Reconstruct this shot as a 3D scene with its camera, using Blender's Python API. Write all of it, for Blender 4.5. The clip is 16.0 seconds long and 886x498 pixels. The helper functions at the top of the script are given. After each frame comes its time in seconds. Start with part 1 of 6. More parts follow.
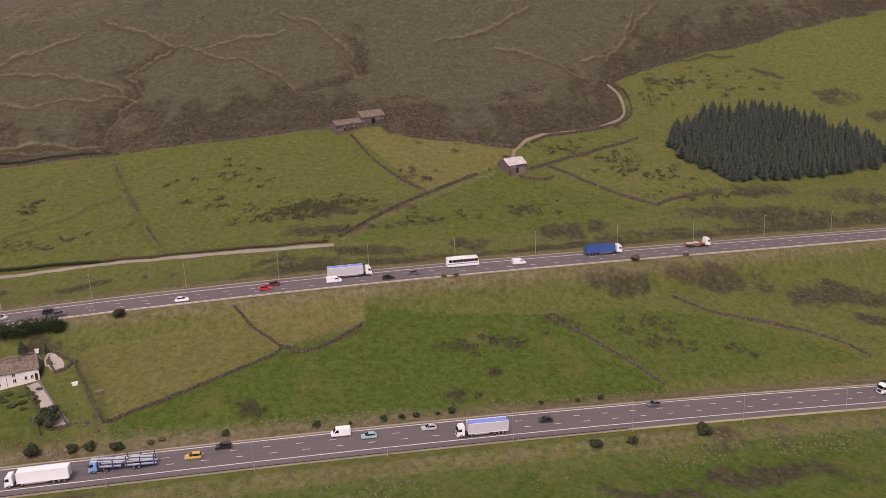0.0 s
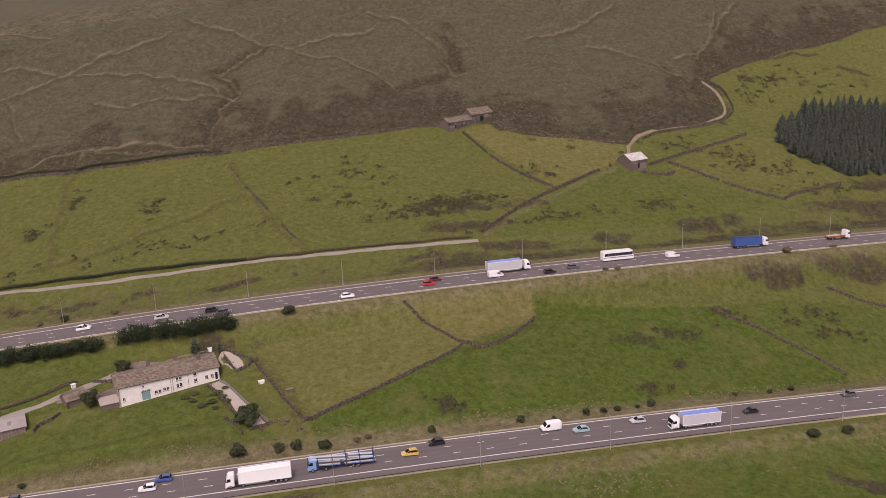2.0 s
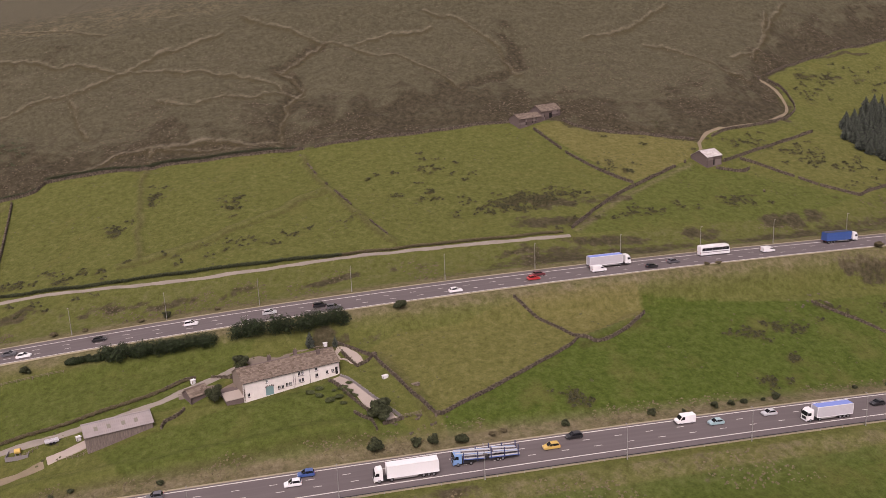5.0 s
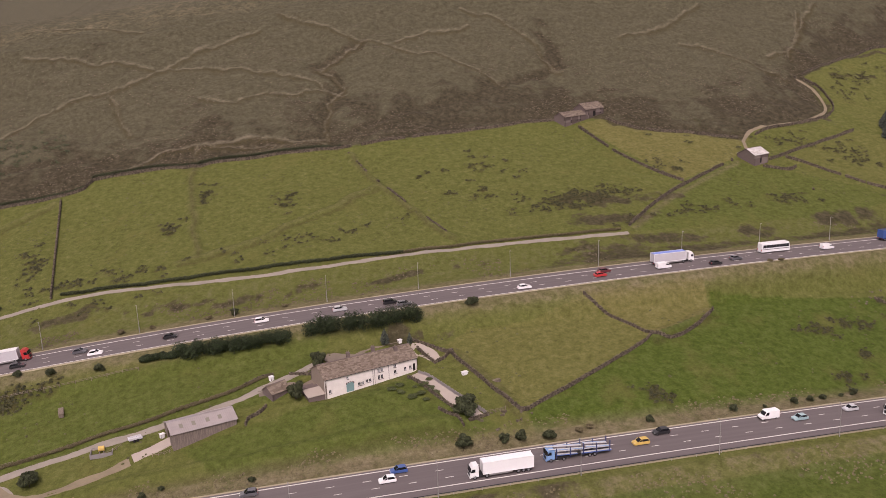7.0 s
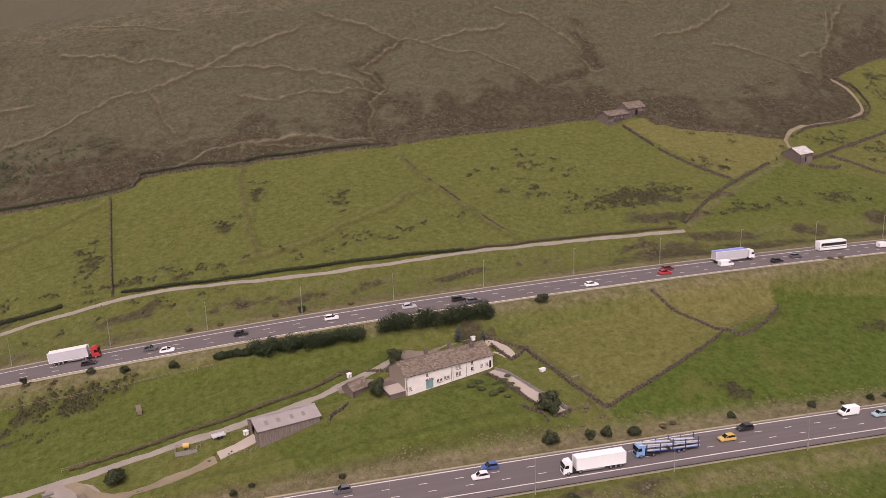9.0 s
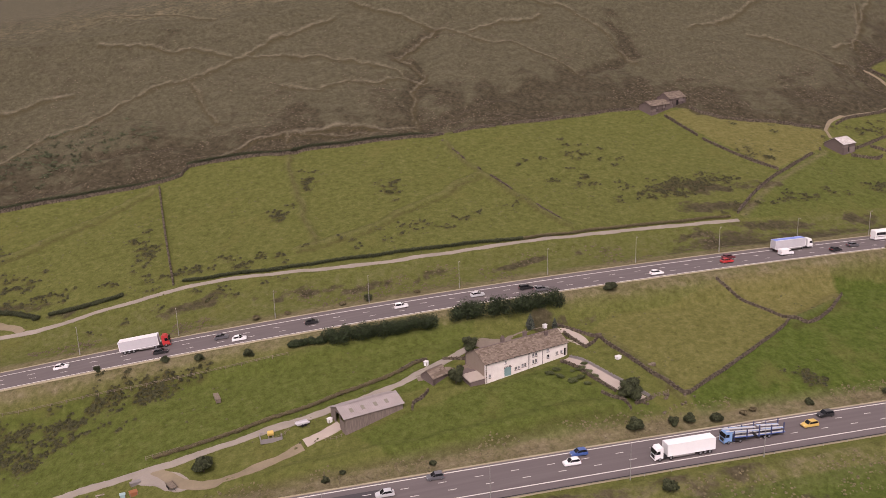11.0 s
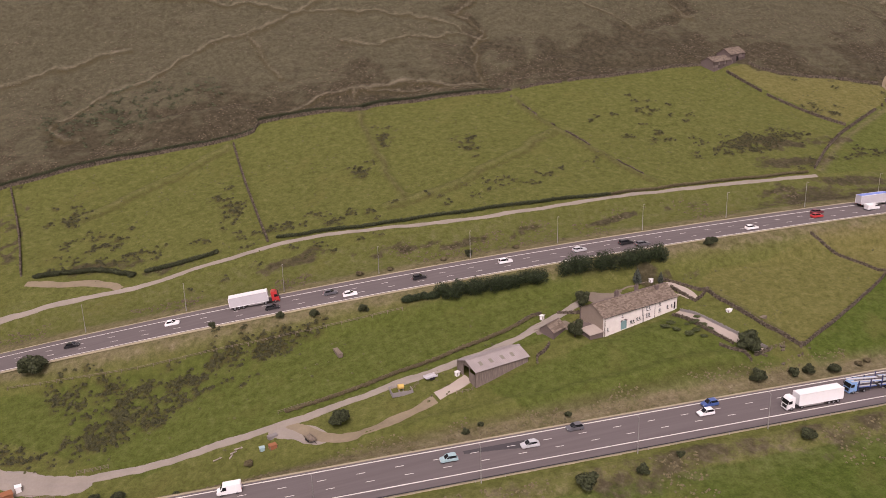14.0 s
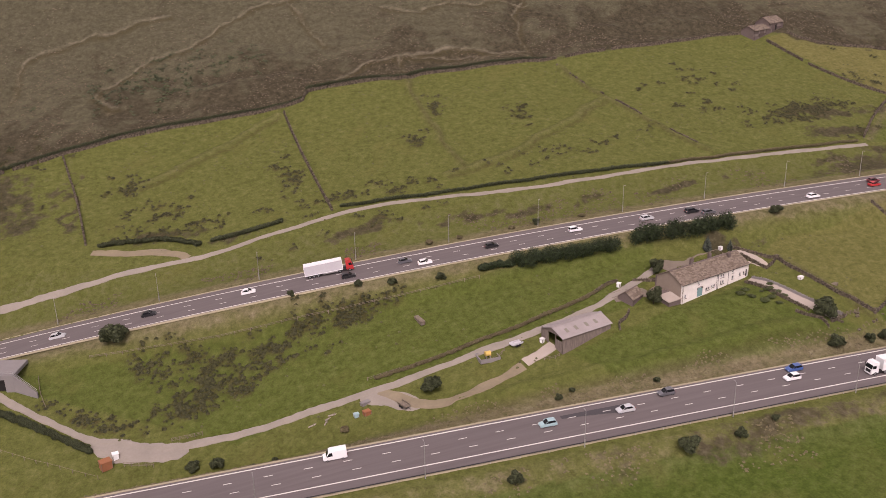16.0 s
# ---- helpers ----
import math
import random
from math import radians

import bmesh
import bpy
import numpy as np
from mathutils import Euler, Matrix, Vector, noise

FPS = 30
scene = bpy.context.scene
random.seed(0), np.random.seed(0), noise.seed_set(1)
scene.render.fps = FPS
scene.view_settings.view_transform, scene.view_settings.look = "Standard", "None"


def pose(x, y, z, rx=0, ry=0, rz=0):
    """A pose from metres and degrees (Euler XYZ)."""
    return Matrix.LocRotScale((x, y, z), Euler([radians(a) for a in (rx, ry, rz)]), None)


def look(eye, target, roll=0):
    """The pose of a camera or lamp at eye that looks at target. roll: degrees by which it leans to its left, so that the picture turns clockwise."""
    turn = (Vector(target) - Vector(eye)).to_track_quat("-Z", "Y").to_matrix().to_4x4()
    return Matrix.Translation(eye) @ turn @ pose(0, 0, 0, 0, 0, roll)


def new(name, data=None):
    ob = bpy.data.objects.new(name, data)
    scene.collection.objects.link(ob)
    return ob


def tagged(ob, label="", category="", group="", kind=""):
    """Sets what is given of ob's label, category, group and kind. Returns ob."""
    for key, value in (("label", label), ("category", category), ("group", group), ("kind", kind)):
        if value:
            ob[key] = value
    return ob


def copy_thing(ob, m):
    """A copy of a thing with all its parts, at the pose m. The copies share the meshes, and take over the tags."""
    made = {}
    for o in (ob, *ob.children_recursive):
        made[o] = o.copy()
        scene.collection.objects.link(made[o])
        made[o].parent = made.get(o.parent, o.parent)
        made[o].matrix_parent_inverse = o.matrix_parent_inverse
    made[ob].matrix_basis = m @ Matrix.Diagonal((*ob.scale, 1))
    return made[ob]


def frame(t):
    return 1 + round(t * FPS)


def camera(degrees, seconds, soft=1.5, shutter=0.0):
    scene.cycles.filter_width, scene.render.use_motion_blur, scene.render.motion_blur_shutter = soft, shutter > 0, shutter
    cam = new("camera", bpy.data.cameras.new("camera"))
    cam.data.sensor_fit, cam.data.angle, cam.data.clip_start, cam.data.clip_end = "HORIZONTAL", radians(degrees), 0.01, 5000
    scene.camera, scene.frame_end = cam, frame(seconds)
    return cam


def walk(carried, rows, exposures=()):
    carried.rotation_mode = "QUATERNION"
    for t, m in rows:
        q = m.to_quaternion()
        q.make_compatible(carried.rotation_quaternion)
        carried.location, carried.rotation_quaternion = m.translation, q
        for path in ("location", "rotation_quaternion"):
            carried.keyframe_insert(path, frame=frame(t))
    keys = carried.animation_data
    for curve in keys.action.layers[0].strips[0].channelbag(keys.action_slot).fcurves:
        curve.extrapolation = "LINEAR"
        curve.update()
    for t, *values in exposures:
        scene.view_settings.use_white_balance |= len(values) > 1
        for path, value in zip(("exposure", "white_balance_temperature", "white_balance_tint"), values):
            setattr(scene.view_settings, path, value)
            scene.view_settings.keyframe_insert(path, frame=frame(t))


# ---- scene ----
cam = camera(52.63, 16.0, soft=0.85)
PATH = [
    (0, (12.35, -201.44, 109.38), (29.56, -106.72, 82.34), -2.54),
    (0.1, (8.64, -200.43, 109.04), (25.54, -105.63, 82.06), -2.81),
    (0.2, (4.93, -199.41, 108.7), (21.67, -104.56, 81.8), -3.00),
    (0.3, (1.23, -198.38, 108.37), (17.95, -103.51, 81.55), -3.13),
    (0.4, (-2.48, -197.35, 108.04), (14.34, -102.47, 81.31), -3.20),
    (0.5, (-6.18, -196.32, 107.72), (10.81, -101.44, 81.08), -3.23),
    (0.6, (-9.89, -195.28, 107.4), (7.36, -100.43, 80.86), -3.22),
    (0.7, (-13.59, -194.24, 107.09), (3.95, -99.41, 80.64), -3.18),
    (0.8, (-17.29, -193.2, 106.79), (0.58, -98.41, 80.43), -3.13),
    (0.9, (-21.0, -192.15, 106.48), (-2.78, -97.4, 80.21), -3.06),
    (1, (-24.54, -191.15, 106.2), (-5.98, -96.44, 80.01), -2.99),
    (1.1, (-27.77, -190.23, 105.95), (-8.87, -95.57, 79.83), -2.91),
    (1.2, (-30.69, -189.39, 105.72), (-11.47, -94.78, 79.67), -2.84),
    (1.3, (-33.3, -188.65, 105.52), (-13.78, -94.08, 79.53), -2.78),
    (1.4, (-35.59, -187.99, 105.35), (-15.82, -93.46, 79.41), -2.73),
    (1.5, (-38.23, -187.2, 105.09), (-18.22, -92.69, 79.22), -2.68),
    (2, (-46.48, -184.77, 104.54), (-25.99, -90.36, 78.75), -2.65),
    (2.5, (-53.37, -182.81, 104.07), (-32.48, -88.45, 78.39), -2.62),
    (3, (-59.76, -181.02, 103.65), (-38.51, -86.71, 78.1), -2.59),
    (3.5, (-65.73, -179.36, 103.25), (-44.13, -85.1, 77.8), -2.57),
    (4, (-71.67, -177.67, 102.88), (-49.71, -83.47, 77.5), -2.53),
    (6.5, (-100.64, -169.6, 101.65), (-77.06, -75.75, 76.44), -2.31),
    (7, (-106.39, -168.0, 101.5), (-82.5, -74.21, 76.34), -2.26),
    (7.5, (-112.09, -166.46, 101.39), (-87.87, -72.74, 76.28), -2.20),
    (8, (-117.73, -164.98, 101.28), (-93.23, -71.33, 76.22), -2.14),
    (8.5, (-123.33, -163.47, 101.2), (-98.51, -69.89, 76.16), -2.08),
    (9, (-128.93, -161.99, 101.08), (-103.81, -68.49, 76.04), -2.02),
    (11.5, (-156.96, -154.52, 100.57), (-130.34, -61.81, 74.17), -1.77),
    (12, (-162.69, -153.0, 100.6), (-135.78, -60.58, 73.51), -1.73),
    (12.5, (-168.52, -151.48, 100.64), (-141.3, -59.37, 72.8), -1.70),
    (13, (-174.38, -149.91, 100.71), (-146.86, -58.14, 72.07), -1.66),
    (13.5, (-180.26, -148.4, 100.93), (-152.43, -57.0, 71.42), -1.64),
    (14, (-186.21, -146.88, 101.25), (-158.04, -55.87, 70.84), -1.60),
    (14.5, (-192.25, -145.39, 101.52), (-163.73, -54.79, 70.25), -1.55),
    (15, (-198.4, -143.83, 101.79), (-169.49, -53.64, 69.7), -1.48),
    (15.5, (-204.67, -142.2, 102.04), (-175.35, -52.43, 69.13), -1.39),
    (16, (-211.04, -140.37, 102.24), (-181.31, -51.05, 68.5), -1.30),
]
walk(cam, [(t, look(eye, target, roll)) for t, eye, target, roll in PATH], [(0.0, -0.16, 6820, 31), (7.0, -0.05, 6870, 31), (16.0, 0.02, 6920, 31.5)])

# ---- light ----
world = bpy.data.worlds.new("overcast_sky")
scene.world = world
world.use_nodes = True
wn = world.node_tree
sky = wn.nodes.new("ShaderNodeTexSky")
sky.sky_type, sky.sun_disc = "NISHITA", False
sky.sun_elevation, sky.sun_rotation = radians(52), radians(200)
sky.dust_density, sky.air_density = 4.0, 1.0
grey = wn.nodes.new("ShaderNodeHueSaturation")
grey.inputs["Saturation"].default_value = 0.12
wn.links.new(sky.outputs[0], grey.inputs["Color"])
back = wn.nodes["Background"]
back.inputs["Strength"].default_value = 0.20
wn.links.new(grey.outputs[0], back.inputs["Color"])
sun = new("sun", bpy.data.lights.new("sun", "SUN"))
sun.data.energy, sun.data.angle, sun.data.color = 2.0, radians(14), (1.0, 0.92, 0.84)
sun.matrix_world = look((-60, -160, 220), (0, 0, 0))
scene.view_settings.exposure = 0.0

# ---- the lie of the land ----
HILL = [-3.9, 70.26, -29.53, 14.58, 7.46, -12.03, 23.64, -3.73, -0.52, -20.43, 13.53, -2.93, 10.3, -9.09, -1.39]


def near_y(x):
    """The near carriageway's upper edge line."""
    s = np.clip(x, -330, 330) / 100
    return 13.7 - 0.3 * s + 3.0 * s * s - 0.12 * s ** 3


def near_z(x):
    s = np.clip(x + 40, -290, 290) / 100
    return 1.7 - 2.5 * s * s


def far_y(x):
    """The far carriageway's outer edge line."""
    s = np.clip(x, -330, 330) / 100
    return 81.49 + 1.02 * s + 4.22 * s * s - 0.18 * s ** 3


def far_z(x):
    s = np.clip(x, -330, 330) / 100
    return 22.52 + 0.68 * s - 2.77 * s * s + 0.3 * s ** 3


def ease(a, b, v):
    s = np.clip((v - a) / (b - a), 0, 1)
    return s * s * (3 - 2 * s)


def hill(x, y):
    """The open hillside without the roads."""
    xc, yc = np.clip(x, -200, 270), np.clip(y, 12, 285)
    u, v = xc / 200, yc / 200
    z, k = 0 * u, 0
    for i in range(5):
        for j in range(5 - i):
            z = z + HILL[k] * u ** i * v ** j
            k += 1
    z = z - 0.09 * np.maximum(-200 - np.maximum(x, -330), 0)
    up = np.maximum(y - 285, 0)
    z = z + 70 * (1 - np.exp(-up / 160)) - 0.10 * np.maximum(12 - y, 0)
    top = np.clip(115 + 0.13 * (x + 150), 60, 230) - 0.02 * up
    z = np.where(y > 150, top - np.log1p(np.exp(np.clip((top - z) / 6, -40, 40))) * 6, z)
    return z + 0.11 * np.maximum(y - 800, 0)


def bumps(x, y):
    """Small unevenness of the open ground."""
    s = 0.16 * np.sin(x * 0.31 + 1.3 * np.sin(y * 0.17)) * np.sin(y * 0.27 + 0.9 * np.sin(x * 0.13))
    s = s + 0.7 * np.sin(x * 0.071 + 2) * np.sin(y * 0.083 + 1 + np.sin(x * 0.03)) * ease(130, 180, y)
    return s + 0.5 * np.sin(x * 0.19 + np.sin(y * 0.11)) * np.sin(y * 0.16 + np.sin(x * 0.09)) * ease(190, 215, y)


def inside(x, y, poly):
    hit = np.zeros(x.shape, bool)
    for (x0, y0), (x1, y1) in zip(poly, poly[1:] + poly[:1]):
        cross = ((y0 > y) != (y1 > y)) & (x < (x1 - x0) * (y - y0) / (y1 - y0 + 1e-9) + x0)
        hit ^= cross
    return hit


def near_line(x, y, points, reach):
    """1 on the line, falling to 0 at reach metres from it."""
    out = np.zeros(x.shape)
    for (x0, y0), (x1, y1) in zip(points[:-1], points[1:]):
        lo, hi = min(x0, x1) - reach, max(x0, x1) + reach
        k = (x > lo) & (x < hi) & (y > min(y0, y1) - reach) & (y < max(y0, y1) + reach)
        if k.any():
            dx, dy = x1 - x0, y1 - y0
            t = np.clip(((x[k] - x0) * dx + (y[k] - y0) * dy) / (dx * dx + dy * dy), 0, 1)
            d = np.hypot(x[k] - x0 - t * dx, y[k] - y0 - t * dy)
            out[k] = np.maximum(out[k], np.clip(1 - d / reach, 0, 1))
    return out


def moor_edge(x):
    return np.interp(x, [-300, -239, -222, -200, -182, -164, -154.4, -153, -151, -134, -113, -54, 38, 60, 77, 95, 116, 130, 158, 170, 178, 210, 245, 286, 400],
                     [184, 189.5, 191.6, 194.8, 192.4, 190.6, 191.4, 194.4, 196.4, 194.8, 195, 190, 192, 190, 179, 173, 171, 180, 185, 193, 219, 233, 244, 257, 280])


def fbm(x, y, scale, seed=1, octaves=4):
    """Smooth fractal noise over the plan, about -1 to 1."""
    table = np.random.default_rng(seed).uniform(-1, 1, (64, 64))
    out, amp, f = 0.0, 0.55, scale
    for k in range(octaves):
        u, v = np.asarray(x) * f + 17.3 * k, np.asarray(y) * f + 9.1 * k
        i, j = np.floor(u).astype(int), np.floor(v).astype(int)
        a, b = u - i, v - j
        a, b = a * a * (3 - 2 * a), b * b * (3 - 2 * b)
        p, q, r, t = table[i % 64, j % 64], table[(i + 1) % 64, j % 64], table[i % 64, (j + 1) % 64], table[(i + 1) % 64, (j + 1) % 64]
        out = out + amp * ((p * (1 - a) + q * a) * (1 - b) + (r * (1 - a) + t * a) * b)
        amp, f = amp * 0.55, f * 2.1
    return out


DYKES = []


def moor_line(*points):
    DYKES.append(list(points))


# sheep tracks and drains over the moor
moor_line((-190.2, 236.9), (-177.8, 245.3), (-166.4, 249.6), (-157.2, 252.9), (-146.6, 254.6), (-134.5, 258.0), (-123.3, 263.8), (-107.6, 273.4), (-89.0, 278.7), (-78.1, 280.2))
moor_line((-147.3, 254.8), (-144.2, 244.2), (-138.3, 225.7))
moor_line((-123.3, 264.5), (-101.1, 259.4), (-76.6, 251.5), (-57.4, 242.8), (-54.0, 236.2))
moor_line((-183.6, 282.3), (-162.7, 277.2), (-142.9, 271.0), (-128.3, 263.7))
moor_line((-68.9, 288.4), (-51.4, 277.0), (-31.7, 266.3), (-19.5, 259.7), (2.0, 247.5), (17.5, 235.5), (24.3, 223.1))
moor_line((-32.0, 264.6), (-47.5, 254.7), (-56.0, 251.1), (-49.0, 246.9), (-46.8, 238.0), (-55.2, 225.7), (-60.8, 199.4))
moor_line((-16.0, 262.6), (1.7, 266.0), (21.8, 266.2))
moor_line((20.0, 279.2), (37.3, 268.9), (49.3, 253.3), (50.3, 240.9), (52.9, 229.8))
moor_line((148.7, 272.9), (129.3, 261.2), (109.7, 253.9), (96.1, 251.1))
moor_line((124.6, 246.3), (140.2, 240.5), (155.0, 228.4), (166.8, 217.4))
moor_line((223.0, 275.1), (197.3, 252.9), (178.5, 232.5))
moor_line((-113.0, 197.3), (-111.4, 209.1), (-100.2, 208.7), (-81.9, 206.9), (-61.9, 199.8))
moor_line((-190.2, 236.9), (-204.6, 236.8), (-212.7, 230.4), (-224.7, 224.2), (-228.0, 218.0), (-220.3, 210.1))
moor_line((-256.7, 224.4), (-251.6, 243.8), (-244.4, 247.6), (-218.3, 253.5), (-195.4, 258.5))
moor_line((-146.4, 202.9), (-134.6, 205.5), (-112.5, 210.1), (-91.2, 202.8), (-67.4, 201.1), (-56.6, 191.8))
moor_line((-109.5, 241.2), (-93.7, 234.7), (-81.9, 239.4), (-68.9, 233.4), (-54.2, 236.9), (-47.5, 231.1))
moor_line((206.0, 265.8), (182.8, 236.4), (165.1, 234.2))
moor_line((-187.8, 308.7), (-159.3, 305.7), (-132.7, 291.8))
# earth banks of old field boundaries
EARTHEN = [[(-114.2, 194), (-116, 161), (-114, 128)], [(-48, 155.5), (-71.6, 143.3), (-91, 131.8), (-109.4, 126.6), (-120, 125)], [(-53.8, 184), (-48, 157.5), (-38.5, 132), (-31, 113)], [(9, 49), (33, 57)], [(-49, 51), (-38, 25)], [(-164.4, 186), (-185, 176), (-215, 163)]]
# grassy lip of the field above the near carriageway
LIP = [[(-150, 32.5), (-136, 30.3), (-108.5, 27.8), (-78, 27.4), (-54, 26.6)]]
# peaty channels
GULLIES = []
GULLIES.append([(-54.3, 238.4), (-49.0, 225.7), (-58.3, 214.7), (-58.1, 194.5)])
GULLIES.append([(59.4, 252.9), (56.8, 235.6), (21.8, 223.7), (-4.5, 206.9)])
GULLIES.append([(182.3, 228.3), (165.9, 211.3), (172.9, 196.9), (164.9, 183.8)])
GULLIES.append([(158.0, 233.1), (159.1, 215.2), (158.5, 191.7)])
GULLIES.append([(-188.1, 217.8), (-155.5, 213.2), (-114.2, 194.6)])
GULLIES.append([(-44.9, 202.1), (-6.4, 200.4), (32.8, 196.0)])
GULLIES.append([(63.2, 187.4), (89.2, 180.8), (113.4, 171.0)])
GULLIES.append([(-54.8, 199.9), (-22.8, 213.6), (14.0, 216.4)])
GULLIES.append([(-222.6, 208.1), (-188.5, 203.3), (-160.0, 195.5)])
GULLIES.append([(-114.3, 203.4), (-76.6, 203.4), (-53.4, 199.8)])
GULLIES.append([(175.4, 215.1), (172.8, 197.5), (154.7, 186.0)])
GULLIES.append([(-32.0, 264.6), (-47.5, 254.7), (-56.0, 251.1), (-49.0, 246.9), (-46.8, 238.0), (-55.2, 225.7), (-60.8, 199.4)])
GULLIES.append([(55.1, 257.1), (55.8, 249.1), (52.7, 238.5)])
GULLIES.append([(196.2, 229.2), (175.5, 221.0), (168.9, 206.4), (166.5, 191.5), (158.1, 183.3), (132.4, 181.5)])


def wavering(x, y):
    return x + 2.2 * fbm(x, y, 0.11, 31), y + 2.2 * fbm(x, y, 0.11, 32)


def lines_near(x, y, lines, reach):
    out = np.zeros(np.shape(x))
    wx, wy = wavering(x, y)
    for line in lines:
        out = np.maximum(out, near_line(wx, wy, line, reach))
    return out


def build_relief():
    """Sunken tracks and channels, raised banks and rough moor, on a grid of one metre."""
    x, y = np.meshgrid(np.arange(-290, 321.0), np.arange(-30, 316.0))
    sunk = -0.35 * ease(0, 1, lines_near(x, y, DYKES, 2.0)) - 1.3 * ease(0, 1, lines_near(x, y, GULLIES, 7.0))
    rough = (1.3 * fbm(x, y, 0.06, 5, 3) + 0.7 * fbm(x, y, 0.25, 6, 3)) * ease(0, 10, y - moor_edge(x))
    return sunk + rough + 1.15 * ease(0, 1, lines_near(x, y, EARTHEN, 3.0)) + 1.0 * ease(0, 1, lines_near(x, y, LIP, 3.6))


RELIEF = build_relief()


def relief(x, y):
    u, v = np.clip(x + 290, 0, 609.99), np.clip(y + 30, 0, 344.99)
    i, j = np.floor(u).astype(int), np.floor(v).astype(int)
    a, b = u - i, v - j
    return (RELIEF[j, i] * (1 - a) + RELIEF[j, i + 1] * a) * (1 - b) + (RELIEF[j + 1, i] * (1 - a) + RELIEF[j + 1, i + 1] * a) * b


def land(x, y):
    """Height of the ground, with both carriageways cut and banked into the hillside."""
    x, y = np.asarray(x, float), np.asarray(y, float)
    z = hill(x, y) + bumps(x, y) + relief(x, y)
    d, zn = y - near_y(x), near_z(x)
    low = zn - 0.3 - 0.42 * np.clip(-d - 17.5, 0, 9) - 0.16 * np.maximum(-d - 26.5, 0)
    z = np.where(d < -15, low, zn + (z - zn) * ease(1.2, 11, d))
    z = np.where((d < 1.2) & (d > -15), zn - 0.12, z)
    d, zf = y - far_y(x), far_z(x)
    side = np.where(d > 0, ease(5.0, 24, d), ease(-12.5, -22, d))
    z = zf + (z - zf) * side
    z = np.where((d < 3.5) & (d > -11.8), zf - 0.12, z)
    # the garden dips to the foot of the farmhouse front
    u = (x + 84.6) * 0.9646 + (y - 43.7) * 0.2639
    v = (y - 43.7) * 0.9646 - (x + 84.6) * 0.2639
    share = ease(-15, -0.5, v) * (1 - ease(8, 10, v)) * ease(-6, 0, u) * (1 - ease(25.5, 30, u))
    return z + share * np.minimum(8.5 + 0.06 * u - z, 0)


# ---- materials ----
def material(name, rough=0.9, metal=0.0):
    m = bpy.data.materials.new(name)
    m.use_nodes = True
    b = m.node_tree.nodes["Principled BSDF"]
    b.inputs["Roughness"].default_value, b.inputs["Metallic"].default_value = rough, metal
    b.inputs["Specular IOR Level"].default_value = 0.3
    return m, m.node_tree.nodes, m.node_tree.links, b


def noise_of(n, l, scale, detail=4.0, rough=0.6, coords=None, stretch=None):
    t = n.new("ShaderNodeTexNoise")
    t.inputs["Scale"].default_value, t.inputs["Detail"].default_value, t.inputs["Roughness"].default_value = scale, detail, rough
    if coords is None:
        coords = n.new("ShaderNodeTexCoord").outputs["Object"]
    if stretch:
        mp = n.new("ShaderNodeMapping")
        mp.inputs["Scale"].default_value = stretch
        l.new(coords, mp.inputs["Vector"])
        coords = mp.outputs[0]
    l.new(coords, t.inputs["Vector"])
    return t.outputs["Fac"]


def ramp_of(n, l, fac, stops):
    r = n.new("ShaderNodeValToRGB")
    while len(r.color_ramp.elements) < len(stops):
        r.color_ramp.elements.new(0.5)
    for e, (p, c) in zip(r.color_ramp.elements, stops):
        e.position, e.color = p, (*c, 1)
    l.new(fac, r.inputs[0])
    return r.outputs[0]


def mixed(n, l, fac, a, b, how="MIX"):
    m = n.new("ShaderNodeMix")
    m.data_type, m.blend_type = "RGBA", how
    for value, k in ((fac, 0), (a, 6), (b, 7)):
        if hasattr(value, "links"):
            l.new(value, m.inputs[k])
        else:
            m.inputs[k].default_value = value if k == 0 else (*value, 1)
    return m.outputs[2]


def sums(n, l, how, a, b):
    m = n.new("ShaderNodeMath")
    m.operation, m.use_clamp = how, how in ("ADD", "SUBTRACT")
    for k, value in enumerate((a, b)):
        if hasattr(value, "links"):
            l.new(value, m.inputs[k])
        else:
            m.inputs[k].default_value = value
    return m.outputs[0]


def bumped(n, l, b, height, strength=0.5, distance=0.1):
    k = n.new("ShaderNodeBump")
    k.inputs["Strength"].default_value, k.inputs["Distance"].default_value = strength, distance
    l.new(height, k.inputs["Height"])
    l.new(k.outputs[0], b.inputs["Normal"])


def simple(name, colour, rough=0.8, metal=0.0, vary=0.25, scale=1.2, bump=0.2, fine=9.0):
    """A worn surface: the colour varied at two scales, with a little relief."""
    m, n, l, b = material(name, rough, metal)
    big, small = noise_of(n, l, scale), noise_of(n, l, fine, 3)
    c = mixed(n, l, big, [v * (1 - vary) for v in colour], [min(v * (1 + vary), 1) for v in colour])
    c = mixed(n, l, sums(n, l, "MULTIPLY", small, 0.5), c, [v * 0.6 for v in colour])
    l.new(c, b.inputs["Base Color"])
    if bump:
        bumped(n, l, b, small, bump, 0.05)
    return m


def leafy(name, dark, light):
    m, n, l, b = material(name, 0.75)
    g = n.new("ShaderNodeNewGeometry")
    o = n.new("ShaderNodeObjectInfo")
    c = mixed(n, l, g.outputs["Random Per Island"], dark, light)
    c = mixed(n, l, sums(n, l, "MULTIPLY", o.outputs["Random"], 0.4), c, [v * 0.55 for v in light])
    l.new(c, b.inputs["Base Color"])
    return m


